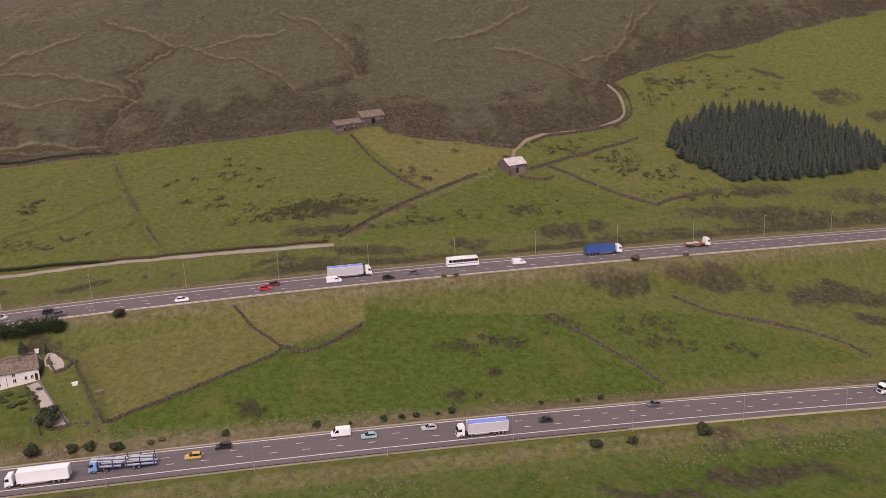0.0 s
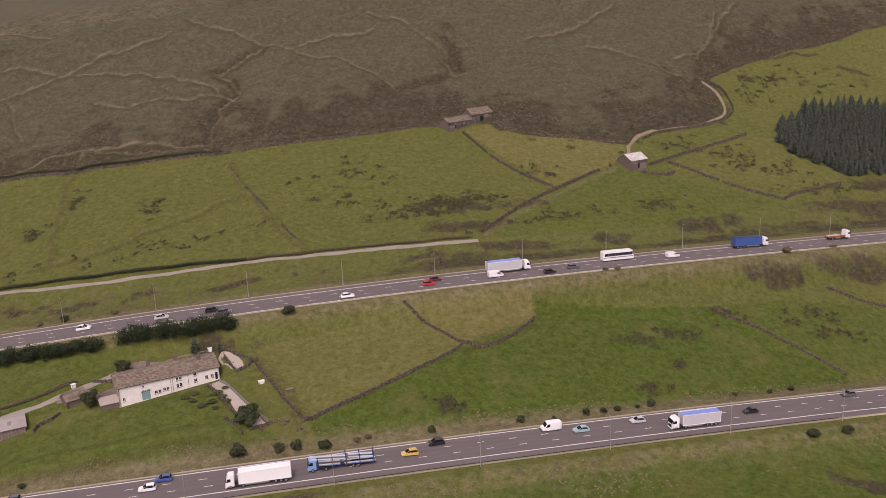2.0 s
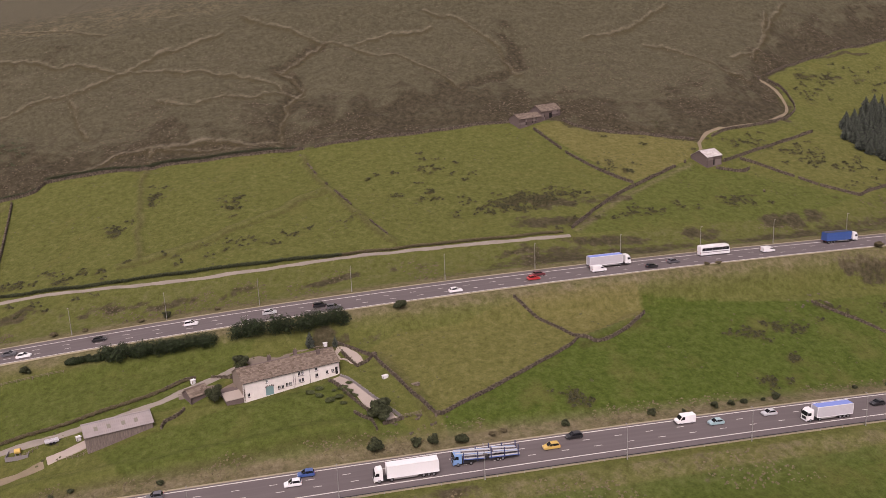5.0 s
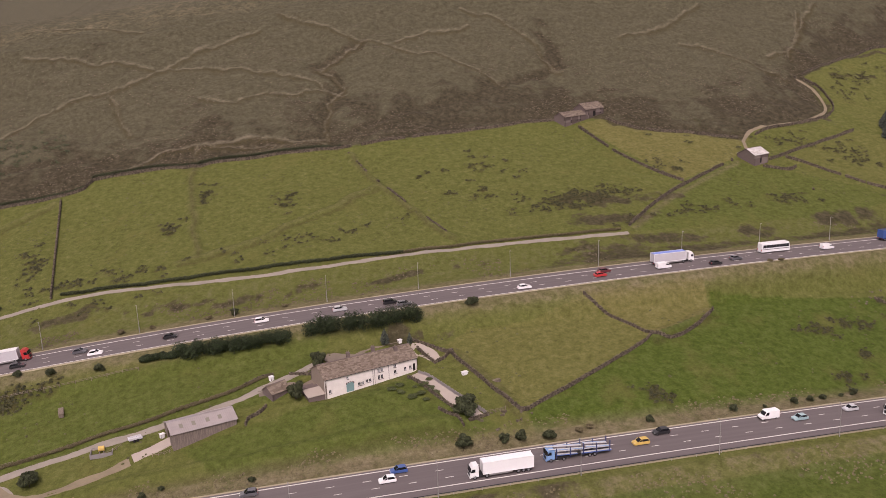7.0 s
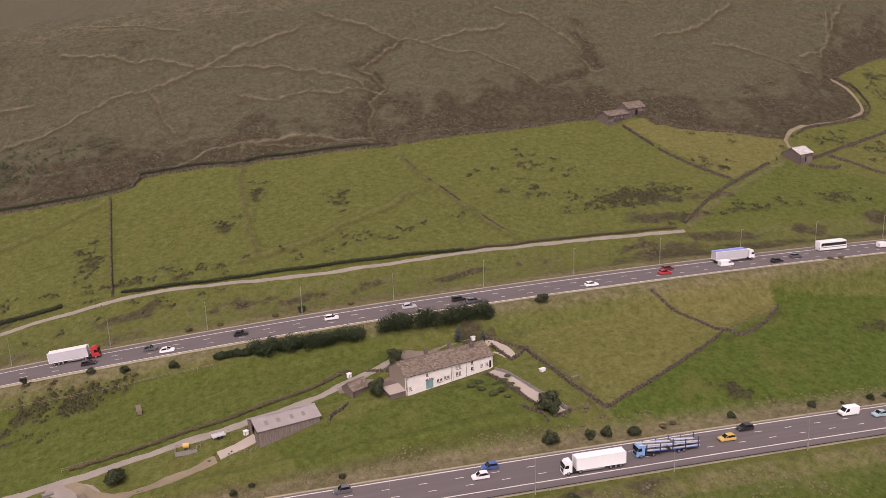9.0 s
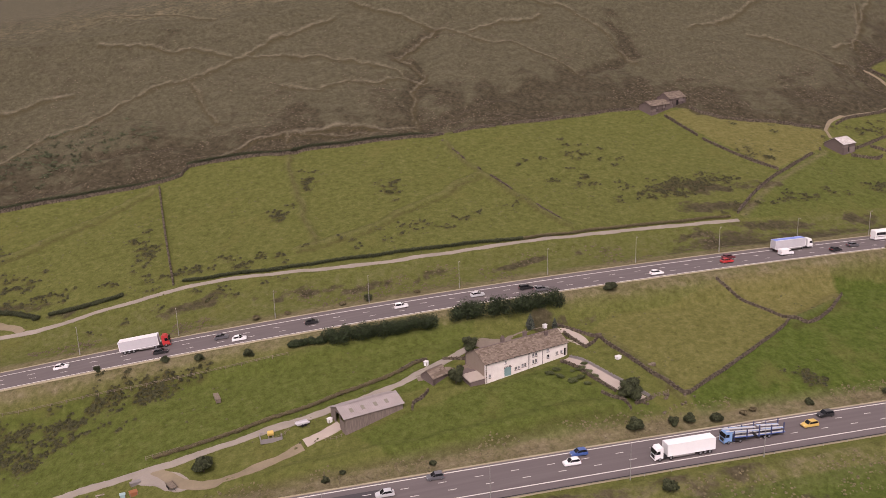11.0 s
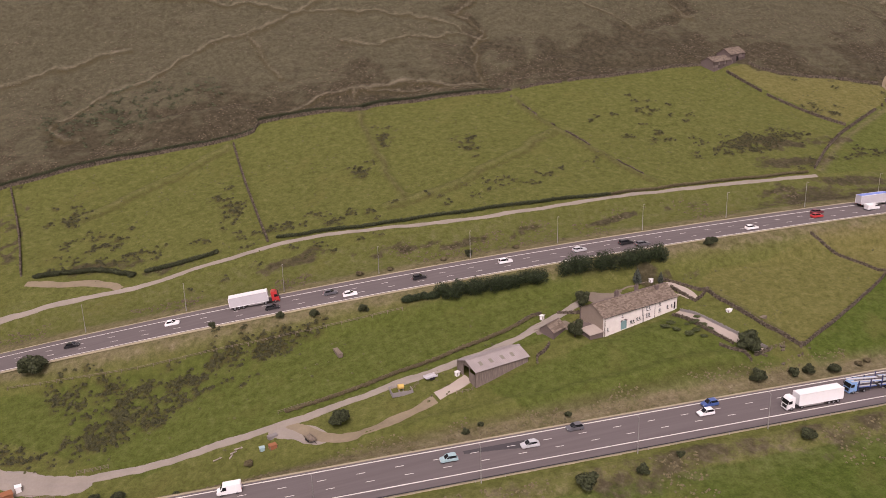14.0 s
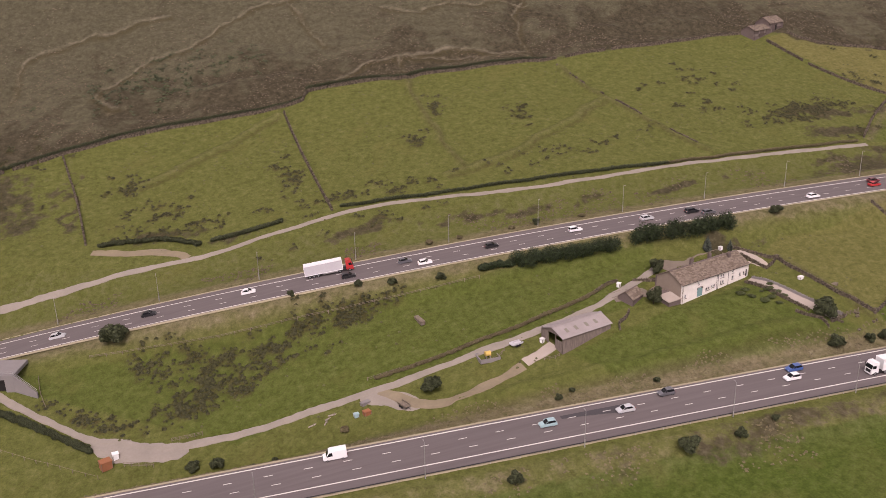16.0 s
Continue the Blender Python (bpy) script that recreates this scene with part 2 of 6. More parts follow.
def make_ground():
    m, n, l, b = material("moor_and_pasture", 0.95)
    b.inputs["Specular IOR Level"].default_value = 0.1
    pos = n.new("ShaderNodeTexCoord").outputs["Object"]

    def layer(name):
        a = n.new("ShaderNodeVertexColor")
        a.layer_name = name
        sep = n.new("ShaderNodeSeparateColor")
        l.new(a.outputs["Color"], sep.inputs[0])
        return sep.outputs[0], sep.outputs[1], sep.outputs[2], a.outputs["Alpha"]

    def grown(amount, low, high, spread=1.3):
        """A cover that starts in noisy patches and closes up as its amount rises."""
        f = sums(n, l, "ADD", amount, sums(n, l, "MULTIPLY", patches, spread))
        return sums(n, l, "MULTIPLY", ramp_of(n, l, f, [(low, (0, 0, 0)), (high, (1, 1, 1))]), ramp_of(n, l, amount, [(0.02, (0, 0, 0)), (0.22, (1, 1, 1))]))

    moor, lush, bare, rush_and_shade = layer("cover")
    brown, path, tan, _ = layer("growth")
    mid = noise_of(n, l, 0.09, 5, 0.62, pos)
    small, tiny = noise_of(n, l, 0.5, 5, 0.7, pos), noise_of(n, l, 2.6, 3, 0.7, pos)
    along = noise_of(n, l, 0.25, 4, 0.6, pos, (0.35, 1.2, 1.0))
    half = sums(n, l, "ADD", sums(n, l, "MULTIPLY", noise_of(n, l, 0.16, 6, 0.72, pos), 0.75), sums(n, l, "MULTIPLY", small, 0.25))
    sub = n.new("ShaderNodeMath")
    sub.operation = "SUBTRACT"
    l.new(half, sub.inputs[0])
    sub.inputs[1].default_value = 0.5
    patches = sub.outputs[0]
    # pasture: bright to tired grass
    bright = ramp_of(n, l, small, [(0.3, (0.034, 0.054, 0.008)), (0.52, (0.058, 0.083, 0.014)), (0.75, (0.092, 0.112, 0.031))])
    tired = ramp_of(n, l, small, [(0.3, (0.086, 0.084, 0.023)), (0.55, (0.128, 0.121, 0.041)), (0.8, (0.172, 0.160, 0.070))])
    grass = mixed(n, l, sums(n, l, "ADD", lush, sums(n, l, "MULTIPLY", sums(n, l, "SUBTRACT", mid, 0.5), 0.9)), tired, bright)
    seedy = ramp_of(n, l, mid, [(0.52, (0, 0, 0)), (0.68, (0.4, 0.4, 0.4))])
    grass = mixed(n, l, seedy, grass, (0.122, 0.110, 0.036))
    # moor: olive bents over all, heather and peat in patches, bleached grass
    olive = ramp_of(n, l, small, [(0.3, (0.052, 0.048, 0.029)), (0.55, (0.080, 0.074, 0.045)), (0.8, (0.114, 0.105, 0.067))])
    olive = mixed(n, l, ramp_of(n, l, along, [(0.5, (0, 0, 0)), (0.72, (0.5, 0.5, 0.5))]), olive, (0.104, 0.096, 0.062))
    edge = sums(n, l, "SUBTRACT", sums(n, l, "ADD", moor, sums(n, l, "MULTIPLY", small, 0.55)), 0.28)
    edge = ramp_of(n, l, edge, [(0.3, (0, 0, 0)), (0.7, (1, 1, 1))])
    c = mixed(n, l, edge, grass, olive)
    straw = ramp_of(n, l, small, [(0.3, (0.105, 0.088, 0.050)), (0.55, (0.158, 0.136, 0.084)), (0.8, (0.215, 0.188, 0.125))])
    c = mixed(n, l, grown(tan, 0.42, 0.72), c, straw)
    peat = ramp_of(n, l, small, [(0.3, (0.022, 0.018, 0.011)), (0.52, (0.050, 0.042, 0.026)), (0.75, (0.100, 0.084, 0.053))])
    c = mixed(n, l, sums(n, l, "MULTIPLY", grown(brown, 0.42, 0.62, 1.7), 0.9), c, peat)
    # worn and bleached ground along tracks and verges
    worn = ramp_of(n, l, small, [(0.3, (0.085, 0.069, 0.038)), (0.5, (0.142, 0.118, 0.070)), (0.75, (0.210, 0.180, 0.118))])
    wear = sums(n, l, "MULTIPLY", bare, ramp_of(n, l, along, [(0.22, (0.6, 0.6, 0.6)), (0.55, (1, 1, 1))]))
    c = mixed(n, l, wear, c, worn)
    trodden = sums(n, l, "MULTIPLY", path, ramp_of(n, l, noise_of(n, l, 0.3, 4, 0.7, pos), [(0.36, (0.15, 0.15, 0.15)), (0.56, (0.95, 0.95, 0.95))]))
    c = mixed(n, l, trodden, c, (0.215, 0.190, 0.140))
    c = mixed(n, l, ramp_of(n, l, tiny, [(0.35, (0.5, 0.5, 0.5)), (0.6, (0, 0, 0))]), c, mixed(n, l, 0.5, c, (0.018, 0.018, 0.008)))
    # dark rush mats, and the shade painted in below the earth banks
    thick = sums(n, l, "MULTIPLY", rush_and_shade, ramp_of(n, l, noise_of(n, l, 0.9, 4, 0.7, pos), [(0.36, (0, 0, 0)), (0.5, (0.85, 0.85, 0.85))]))
    c = mixed(n, l, thick, c, ramp_of(n, l, tiny, [(0.3, (0.026, 0.022, 0.009)), (0.7, (0.070, 0.057, 0.026))]))
    mottle = ramp_of(n, l, noise_of(n, l, 0.9, 6, 0.76, pos), [(0.34, (0.42, 0.40, 0.36)), (0.48, (0.84, 0.84, 0.84)), (0.64, (1, 1, 1))])
    rough = sums(n, l, "ADD", sums(n, l, "MULTIPLY", edge, 0.12), 0.46)
    c = mixed(n, l, rough, c, mottle, "MULTIPLY")
    l.new(c, b.inputs["Base Color"])
    bumped(n, l, b, sums(n, l, "MULTIPLY", rough, sums(n, l, "ADD", small, sums(n, l, "MULTIPLY", tiny, 0.5))), 1.0, 0.5)
    return m


def make_asphalt():
    m, n, l, b = material("worn_asphalt", 0.85)
    pos = n.new("ShaderNodeTexCoord").outputs["Object"]
    streak = noise_of(n, l, 0.5, 5, 0.65, pos, (0.03, 1.6, 1.0))
    patch, grit = noise_of(n, l, 0.06, 4, 0.6, pos), noise_of(n, l, 6.0, 3, 0.7, pos)
    c = ramp_of(n, l, streak, [(0.3, (0.084, 0.068, 0.066)), (0.55, (0.107, 0.088, 0.086)), (0.8, (0.132, 0.111, 0.108))])
    c = mixed(n, l, sums(n, l, "MULTIPLY", patch, 0.45), c, (0.078, 0.070, 0.074))
    c = mixed(n, l, sums(n, l, "MULTIPLY", grit, 0.3), c, (0.150, 0.136, 0.134))
    l.new(c, b.inputs["Base Color"])
    bumped(n, l, b, grit, 0.2, 0.02)
    return m


def make_planks(name, colour):
    m, n, l, b = material(name, 0.9)
    pos = n.new("ShaderNodeTexCoord").outputs["Object"]
    run = noise_of(n, l, 3.0, 4, 0.7, pos, (2.2, 2.2, 0.12))
    c = ramp_of(n, l, run, [(0.3, [v * 0.55 for v in colour]), (0.55, colour), (0.8, [v * 1.45 for v in colour])])
    l.new(c, b.inputs["Base Color"])
    bumped(n, l, b, run, 0.4, 0.04)
    return m


def make_stone(name, dark, mid_c, light, scale=1.6):
    m, n, l, b = material(name, 0.95)
    pos = n.new("ShaderNodeTexCoord").outputs["Object"]
    g = n.new("ShaderNodeNewGeometry")
    grain, stain = noise_of(n, l, scale * 3, 4, 0.7, pos), noise_of(n, l, scale * 0.3, 4, 0.6, pos)
    c = ramp_of(n, l, sums(n, l, "ADD", sums(n, l, "MULTIPLY", g.outputs["Random Per Island"], 0.55), sums(n, l, "MULTIPLY", grain, 0.45)), [(0.2, dark), (0.5, mid_c), (0.85, light)])
    c = mixed(n, l, sums(n, l, "MULTIPLY", stain, 0.35), c, dark)
    l.new(c, b.inputs["Base Color"])
    bumped(n, l, b, grain, 0.4, 0.06)
    return m


def glossy(name, colour, rough=0.3):
    m, n, l, b = material(name, rough)
    dirt = noise_of(n, l, 2.5, 4)
    c = mixed(n, l, sums(n, l, "MULTIPLY", dirt, 0.35), colour, [v * 0.6 + 0.02 for v in colour])
    l.new(c, b.inputs["Base Color"])
    b.inputs["Specular IOR Level"].default_value = 0.5
    b.inputs["Coat Weight"].default_value = 0.3
    return m


GROUND, ASPHALT = make_ground(), make_asphalt()
PAINT = simple("road_paint", (0.62, 0.60, 0.56), 0.7, vary=0.15, scale=0.7, bump=0)
EDGING = simple("pale_kerb_strip", (0.30, 0.26, 0.18), 0.95, vary=0.3, scale=0.2)
PATCHED = simple("fresh_asphalt_patch", (0.055, 0.050, 0.054), 0.85, vary=0.15)
GRAVEL = simple("pale_track_gravel", (0.222, 0.197, 0.168), 0.95, vary=0.3, scale=0.22, fine=2.0)
YARD = simple("trodden_yard", (0.155, 0.128, 0.102), 0.95, vary=0.35, scale=0.3, fine=2.0)
DIRT = simple("earth_track", (0.185, 0.152, 0.102), 0.95, vary=0.35, scale=0.25, fine=1.7)
CONCRETE = simple("pale_concrete", (0.33, 0.285, 0.245), 0.9, vary=0.15, scale=0.3)
GREYCON = simple("weathered_concrete", (0.20, 0.185, 0.18), 0.9, vary=0.2, scale=0.4)
WALLSTONE = make_stone("dry_gritstone", (0.036, 0.029, 0.020), (0.082, 0.066, 0.047), (0.155, 0.130, 0.098))
BARNSTONE = make_stone("barn_gritstone", (0.06, 0.045, 0.040), (0.115, 0.088, 0.080), (0.20, 0.165, 0.15), 2.2)
GABLESTONE = make_stone("tan_gritstone", (0.10, 0.078, 0.060), (0.22, 0.178, 0.142), (0.33, 0.275, 0.225), 2.2)
SLATE = make_stone("stone_slates", (0.088, 0.068, 0.050), (0.148, 0.116, 0.090), (0.205, 0.166, 0.132), 2.0)
PALEROOF = make_stone("pale_roof_sheets", (0.30, 0.28, 0.26), (0.42, 0.40, 0.38), (0.52, 0.50, 0.48))
RENDERED = simple("whitewashed_render", (0.66, 0.62, 0.58), 0.9, vary=0.2, scale=0.7, fine=3.0)
SHEET = simple("grey_corrugated_sheet", (0.27, 0.24, 0.23), 0.8, vary=0.25, scale=0.4)
SKYLIGHT = simple("dull_skylight_sheet", (0.17, 0.155, 0.125), 0.5, vary=0.15)
CLAD = make_planks("weathered_boards", (0.165, 0.134, 0.116))
OLDWOOD = make_planks("grey_fence_wood", (0.16, 0.13, 0.10))
TEAL = simple("faded_teal_paint", (0.16, 0.27, 0.27), 0.7, vary=0.12)
# near-black colour that paints the shade inside openings and buildings
VOID = simple("interior_shade_black", (0.012, 0.010, 0.009), 0.9, bump=0)
GLASS, _, _, gb = material("window_glass", 0.08)
gb.inputs["Base Color"].default_value, gb.inputs["Specular IOR Level"].default_value = (0.010, 0.011, 0.013, 1), 0.25
STEEL = simple("galvanised_steel", (0.32, 0.31, 0.30), 0.5, 0.5, vary=0.1, bump=0)
DARKSTEEL = simple("dark_chassis", (0.02, 0.02, 0.022), 0.6, bump=0.1)
RUBBER = simple("tyre_rubber", (0.014, 0.013, 0.013), 0.85, bump=0)
ALLOY = simple("wheel_rim", (0.25, 0.25, 0.26), 0.4, 0.6, bump=0)
BARK = simple("tree_bark", (0.055, 0.042, 0.030), 0.95, vary=0.4, scale=2.0)
NEEDLES = leafy("spruce_needles", (0.007, 0.011, 0.008), (0.064, 0.076, 0.054))
LEAVES = leafy("dark_leaves", (0.016, 0.022, 0.009), (0.056, 0.066, 0.028))
HEDGELEAF = leafy("hedge_leaves", (0.007, 0.012, 0.005), (0.030, 0.048, 0.015))
GARDEN = leafy("garden_leaves", (0.034, 0.046, 0.015), (0.084, 0.100, 0.036))
SCRUB = leafy("dry_scrub", (0.062, 0.052, 0.026), (0.150, 0.125, 0.066))
RUSH = leafy("rush_blades", (0.015, 0.017, 0.005), (0.049, 0.048, 0.015))
TUSSOCK = leafy("tussock_blades", (0.038, 0.040, 0.013), (0.085, 0.082, 0.030))
HEATHER = leafy("heather_tufts", (0.042, 0.030, 0.019), (0.120, 0.092, 0.058))
PAINTS = {
    "white": glossy("white_coachwork", (0.72, 0.72, 0.72)), "silver": glossy("silver_coachwork", (0.42, 0.43, 0.44)),
    "black": glossy("black_coachwork", (0.012, 0.012, 0.014)), "grey": glossy("grey_coachwork", (0.09, 0.09, 0.10)),
    "blue": glossy("blue_coachwork", (0.035, 0.085, 0.26)), "navy": glossy("navy_coachwork", (0.02, 0.03, 0.10)),
    "red": glossy("red_coachwork", (0.42, 0.03, 0.03)), "teal": glossy("pale_teal_coachwork", (0.27, 0.40, 0.42)),
    "pale_blue": glossy("pale_blue_coachwork", (0.16, 0.30, 0.52)), "maroon": glossy("maroon_coachwork", (0.12, 0.025, 0.03)), "curtain": simple("lilac_blue_tarpaulin", (0.17, 0.24, 0.56), 0.6, vary=0.1),
    "canvas": simple("pale_curtain_side", (0.46, 0.45, 0.47), 0.6, vary=0.12), "green": glossy("green_coachwork", (0.03, 0.10, 0.06)),
    "orange": simple("rusty_orange_paint", (0.26, 0.105, 0.05), 0.8), "yellow": simple("faded_yellow_paint", (0.52, 0.36, 0.10), 0.7),
}
LAMPRED = glossy("tail_light", (0.35, 0.01, 0.01))
LAMPCLEAR = glossy("headlight_glass", (0.6, 0.6, 0.58), 0.15)


# ---- building blocks ----
class Shape:
    """Vertices and faces gathered for one mesh."""

    def __init__(self):
        self.v, self.f = [], []

    def add(self, verts, faces):
        k = len(self.v)
        self.v += [tuple(p) for p in verts]
        self.f += [tuple(i + k for i in f) for f in faces]
        return self

    def box(self, x0, x1, y0, y1, z0, z1, m=None):
        p = [Vector((x, y, z)) for z in (z0, z1) for x, y in ((x0, y0), (x1, y0), (x1, y1), (x0, y1))]
        if m is not None:
            p = [m @ q for q in p]
        return self.add(p, [(3, 2, 1, 0), (4, 5, 6, 7), (0, 1, 5, 4), (1, 2, 6, 5), (2, 3, 7, 6), (3, 0, 4, 7)])

    def tube(self, a, b, r0, r1=None, sides=6):
        a, b = Vector(a), Vector(b)
        r1 = r0 if r1 is None else r1
        q = (b - a).to_track_quat("Z", "Y")
        ring = [Vector((math.cos(t), math.sin(t), 0)) for t in (2 * math.pi * i / sides for i in range(sides))]
        p = [a + q @ (c * r0) for c in ring] + [b + q @ (c * r1) for c in ring]
        f = [(i, (i + 1) % sides, sides + (i + 1) % sides, sides + i) for i in range(sides)]
        return self.add(p, f + [tuple(range(sides))[::-1], tuple(range(sides, 2 * sides))])

    def loft(self, outline, stations):
        """A side outline (x, z) carried through stations (y, shrink towards its middle)."""
        cx = sum(p[0] for p in outline) / len(outline)
        cz = sum(p[1] for p in outline) / len(outline)
        n = len(outline)
        p = [(cx + (x - cx) * s, y, cz + (z - cz) * s) for y, s in stations for x, z in outline]
        f = [(k * n + i, k * n + (i + 1) % n, (k + 1) * n + (i + 1) % n, (k + 1) * n + i) for k in range(len(stations) - 1) for i in range(n)]
        return self.add(p, f + [tuple(range(n))[::-1], tuple(range((len(stations) - 1) * n, len(stations) * n))])

    def mesh(self, name, mat):
        me = bpy.data.meshes.new(name)
        me.from_pydata(self.v, [], self.f)
        me.materials.append(mat)
        return me


def mesh_of(name, verts, faces, mat):
    me = bpy.data.meshes.new(name)
    me.from_pydata(np.asarray(verts).tolist(), [], np.asarray(faces).tolist())
    me.materials.append(mat)
    return me


def part(name, shape, mat, parent, label="", at=None):
    me = shape.mesh(name, mat) if isinstance(shape, Shape) else shape
    ob = new(name, me)
    ob.parent = parent
    if at is not None:
        ob.matrix_basis = at
    return tagged(ob, label)


def height(x, y):
    return float(land(x, y))


def thing(name, label, category, x, y, turn=0.0, z=None, group="", kind=""):
    ob = new(name)
    ob.matrix_basis = pose(x, y, height(x, y) if z is None else z, 0, 0, turn)
    return tagged(ob, label, category, group, kind)


def along(points, step):
    """Evenly spaced places on a smoothed line through plan points: x, y and heading."""
    p = np.array(points, float)
    for _ in range(2):
        q = [p[0]]
        for a, b in zip(p[:-1], p[1:]):
            q += [0.75 * a + 0.25 * b, 0.25 * a + 0.75 * b]
        p = np.array(q + [p[-1]])
    d = np.r_[0, np.cumsum(np.hypot(*np.diff(p, axis=0).T))]
    s = np.linspace(0, d[-1], max(2, int(d[-1] / step) + 1))
    x, y = np.interp(s, d, p[:, 0]), np.interp(s, d, p[:, 1])
    return x, y, np.arctan2(np.gradient(y), np.gradient(x))


def ribbon(name, x, y, h, left, right, lift, mat, label, category, z=None, level=False):
    """A strip laid over the ground, with small skirts at both sides."""
    nx, ny = -np.sin(h), np.cos(h)
    cols = [left + 0.12, left, (left + right) / 2, right, right - 0.12]
    rows = []
    for k, o in enumerate(cols):
        px, py = x + nx * o, y + ny * o
        pz = (land(px, py) if z is None else z) + (lift if 0 < k < 4 else -0.25)
        rows.append(np.stack([px, py, pz], 1))
    if level:
        for k in (1, 3):
            rows[k][:, 2] = rows[2][:, 2]
    v = np.stack(rows, 1).reshape(-1, 3)
    i = np.arange(len(x) - 1)[:, None] * 5 + np.arange(4)[None]
    f = np.stack([i, i + 1, i + 6, i + 5], -1).reshape(-1, 4)[:, ::-1]
    return tagged(new(name, mesh_of(name, v, f, mat)), label, category, kind="structure")


# ---- ground ----
rng = np.random.default_rng(7)


def scatter(n, cx, cy, rx, ry, turn=0.0):
    p = np.repeat(rng.normal(size=(n // 4, 2)) * (rx * 0.7, ry * 0.8), 6, axis=0)
    p = p + rng.normal(size=p.shape) * (1.1, 0.8)
    t = radians(turn)
    return p @ np.array([[math.cos(t), math.sin(t)], [-math.sin(t), math.cos(t)]]) + (cx, cy)


def clumped(p, scale, cut):
    """Keeps the points that fall in patches of a smooth noise."""
    keep = [noise.noise((a * scale, b * scale, 3.7)) + 0.5 * noise.noise((a * scale * 2.7, b * scale * 2.7, 9.1)) > cut for a, b in p]
    return p[np.array(keep)]


rush = np.concatenate([scatter(n, *c) for n, c in (
    (110, (-204, 66, 8, 3.4, 8)), (90, (-197, 64.5, 8, 2.6, 10)), (60, (-190, 70.5, 8, 1.6, 10)), (60, (-212, 61, 6, 2.0, -10)), (40, (-201, 75, 6, 1.6, 0)), (56, (-217.5, 78.5, 5, 2.4, 0)), (80, (-163, 72.4, 6, 1.0, 0)), (36, (-207, 70.5, 5, 2.4, 0)), (80, (-210, 76, 9, 5, 0)), (80, (-185, 72, 9, 5, 0)), (50, (-176, 75.5, 9, 1.6, 0)), (40, (-166, 73.6, 7, 1.4, 0)), (40, (-236, 69.5, 7, 1.5, -45)), (40, (-226, 60, 6, 2, -35)),
    (70, (73, 48, 10, 2.5, 10)), (26, (62, 47, 4, 2, 0)), (24, (70, 35, 4, 1, 0)), (30, (57, 26.5, 4, 1.6, 0)), (42, (-0.7, 27, 3.5, 1.6, -20)), (50, (122, 55, 8, 3, 0)), (40, (126, 47, 9, 2, -15)), (30, (150, 42, 10, 2, -10)), (30, (95, 57, 4, 2, -30)),
    (130, (21, 131, 9, 4, 0)), (110, (36, 134, 10, 4, 8)), (90, (12, 127, 16, 4, 0)), (60, (-12, 140, 14, 8, 0)), (60, (-6, 162, 12, 5, 0)), (80, (150, 153, 12, 5, 12)), (70, (164, 147, 12, 5, 0)), (70, (183, 131, 16, 3, 0)), (60, (104, 122, 10, 2.5, 0)), (90, (210, 217, 16, 4, 5)), (90, (60, 118, 25, 3, 5)),
    (90, (-167, 145, 3.5, 10, 0)), (60, (-219, 165, 4, 5, 0)), (80, (-212, 147, 7, 4, 0)), (50, (-110, 170, 2, 8, 0)), (40, (-82, 155, 3, 9, 0)), (40, (-123, 152, 3, 3, 0)), (60, (-70, 128, 20, 4, 0)), (120, (-140, 128, 22, 3, -5)), (90, (-205, 136, 18, 3, -5)), (40, (-150, 112, 18, 3, 0)), (90, (-258, 180, 14, 18, 0)),
    (50, (100, 172, 14, 8, 0)), (40, (70, 150, 8, 4, 0)), (60, (140, 165, 14, 5, 10)), (50, (190, 205, 10, 8, 0)), (60, (240, 215, 22, 10, 0)))])


def density(points, xs, ys, blur=1):
    """How thickly tufts stand, on the ground's own grid."""
    g = np.histogram2d(points[:, 1], points[:, 0], [ys, xs])[0]
    for _ in range(blur):
        q = np.pad(g, 1)
        g = (q[1:-1, 1:-1] * 2 + q[:-2, 1:-1] + q[2:, 1:-1] + q[1:-1, :-2] + q[1:-1, 2:]) / 6
    return np.clip(np.pad(g, ((0, 1), (0, 1))) * 1.1, 0, 1)


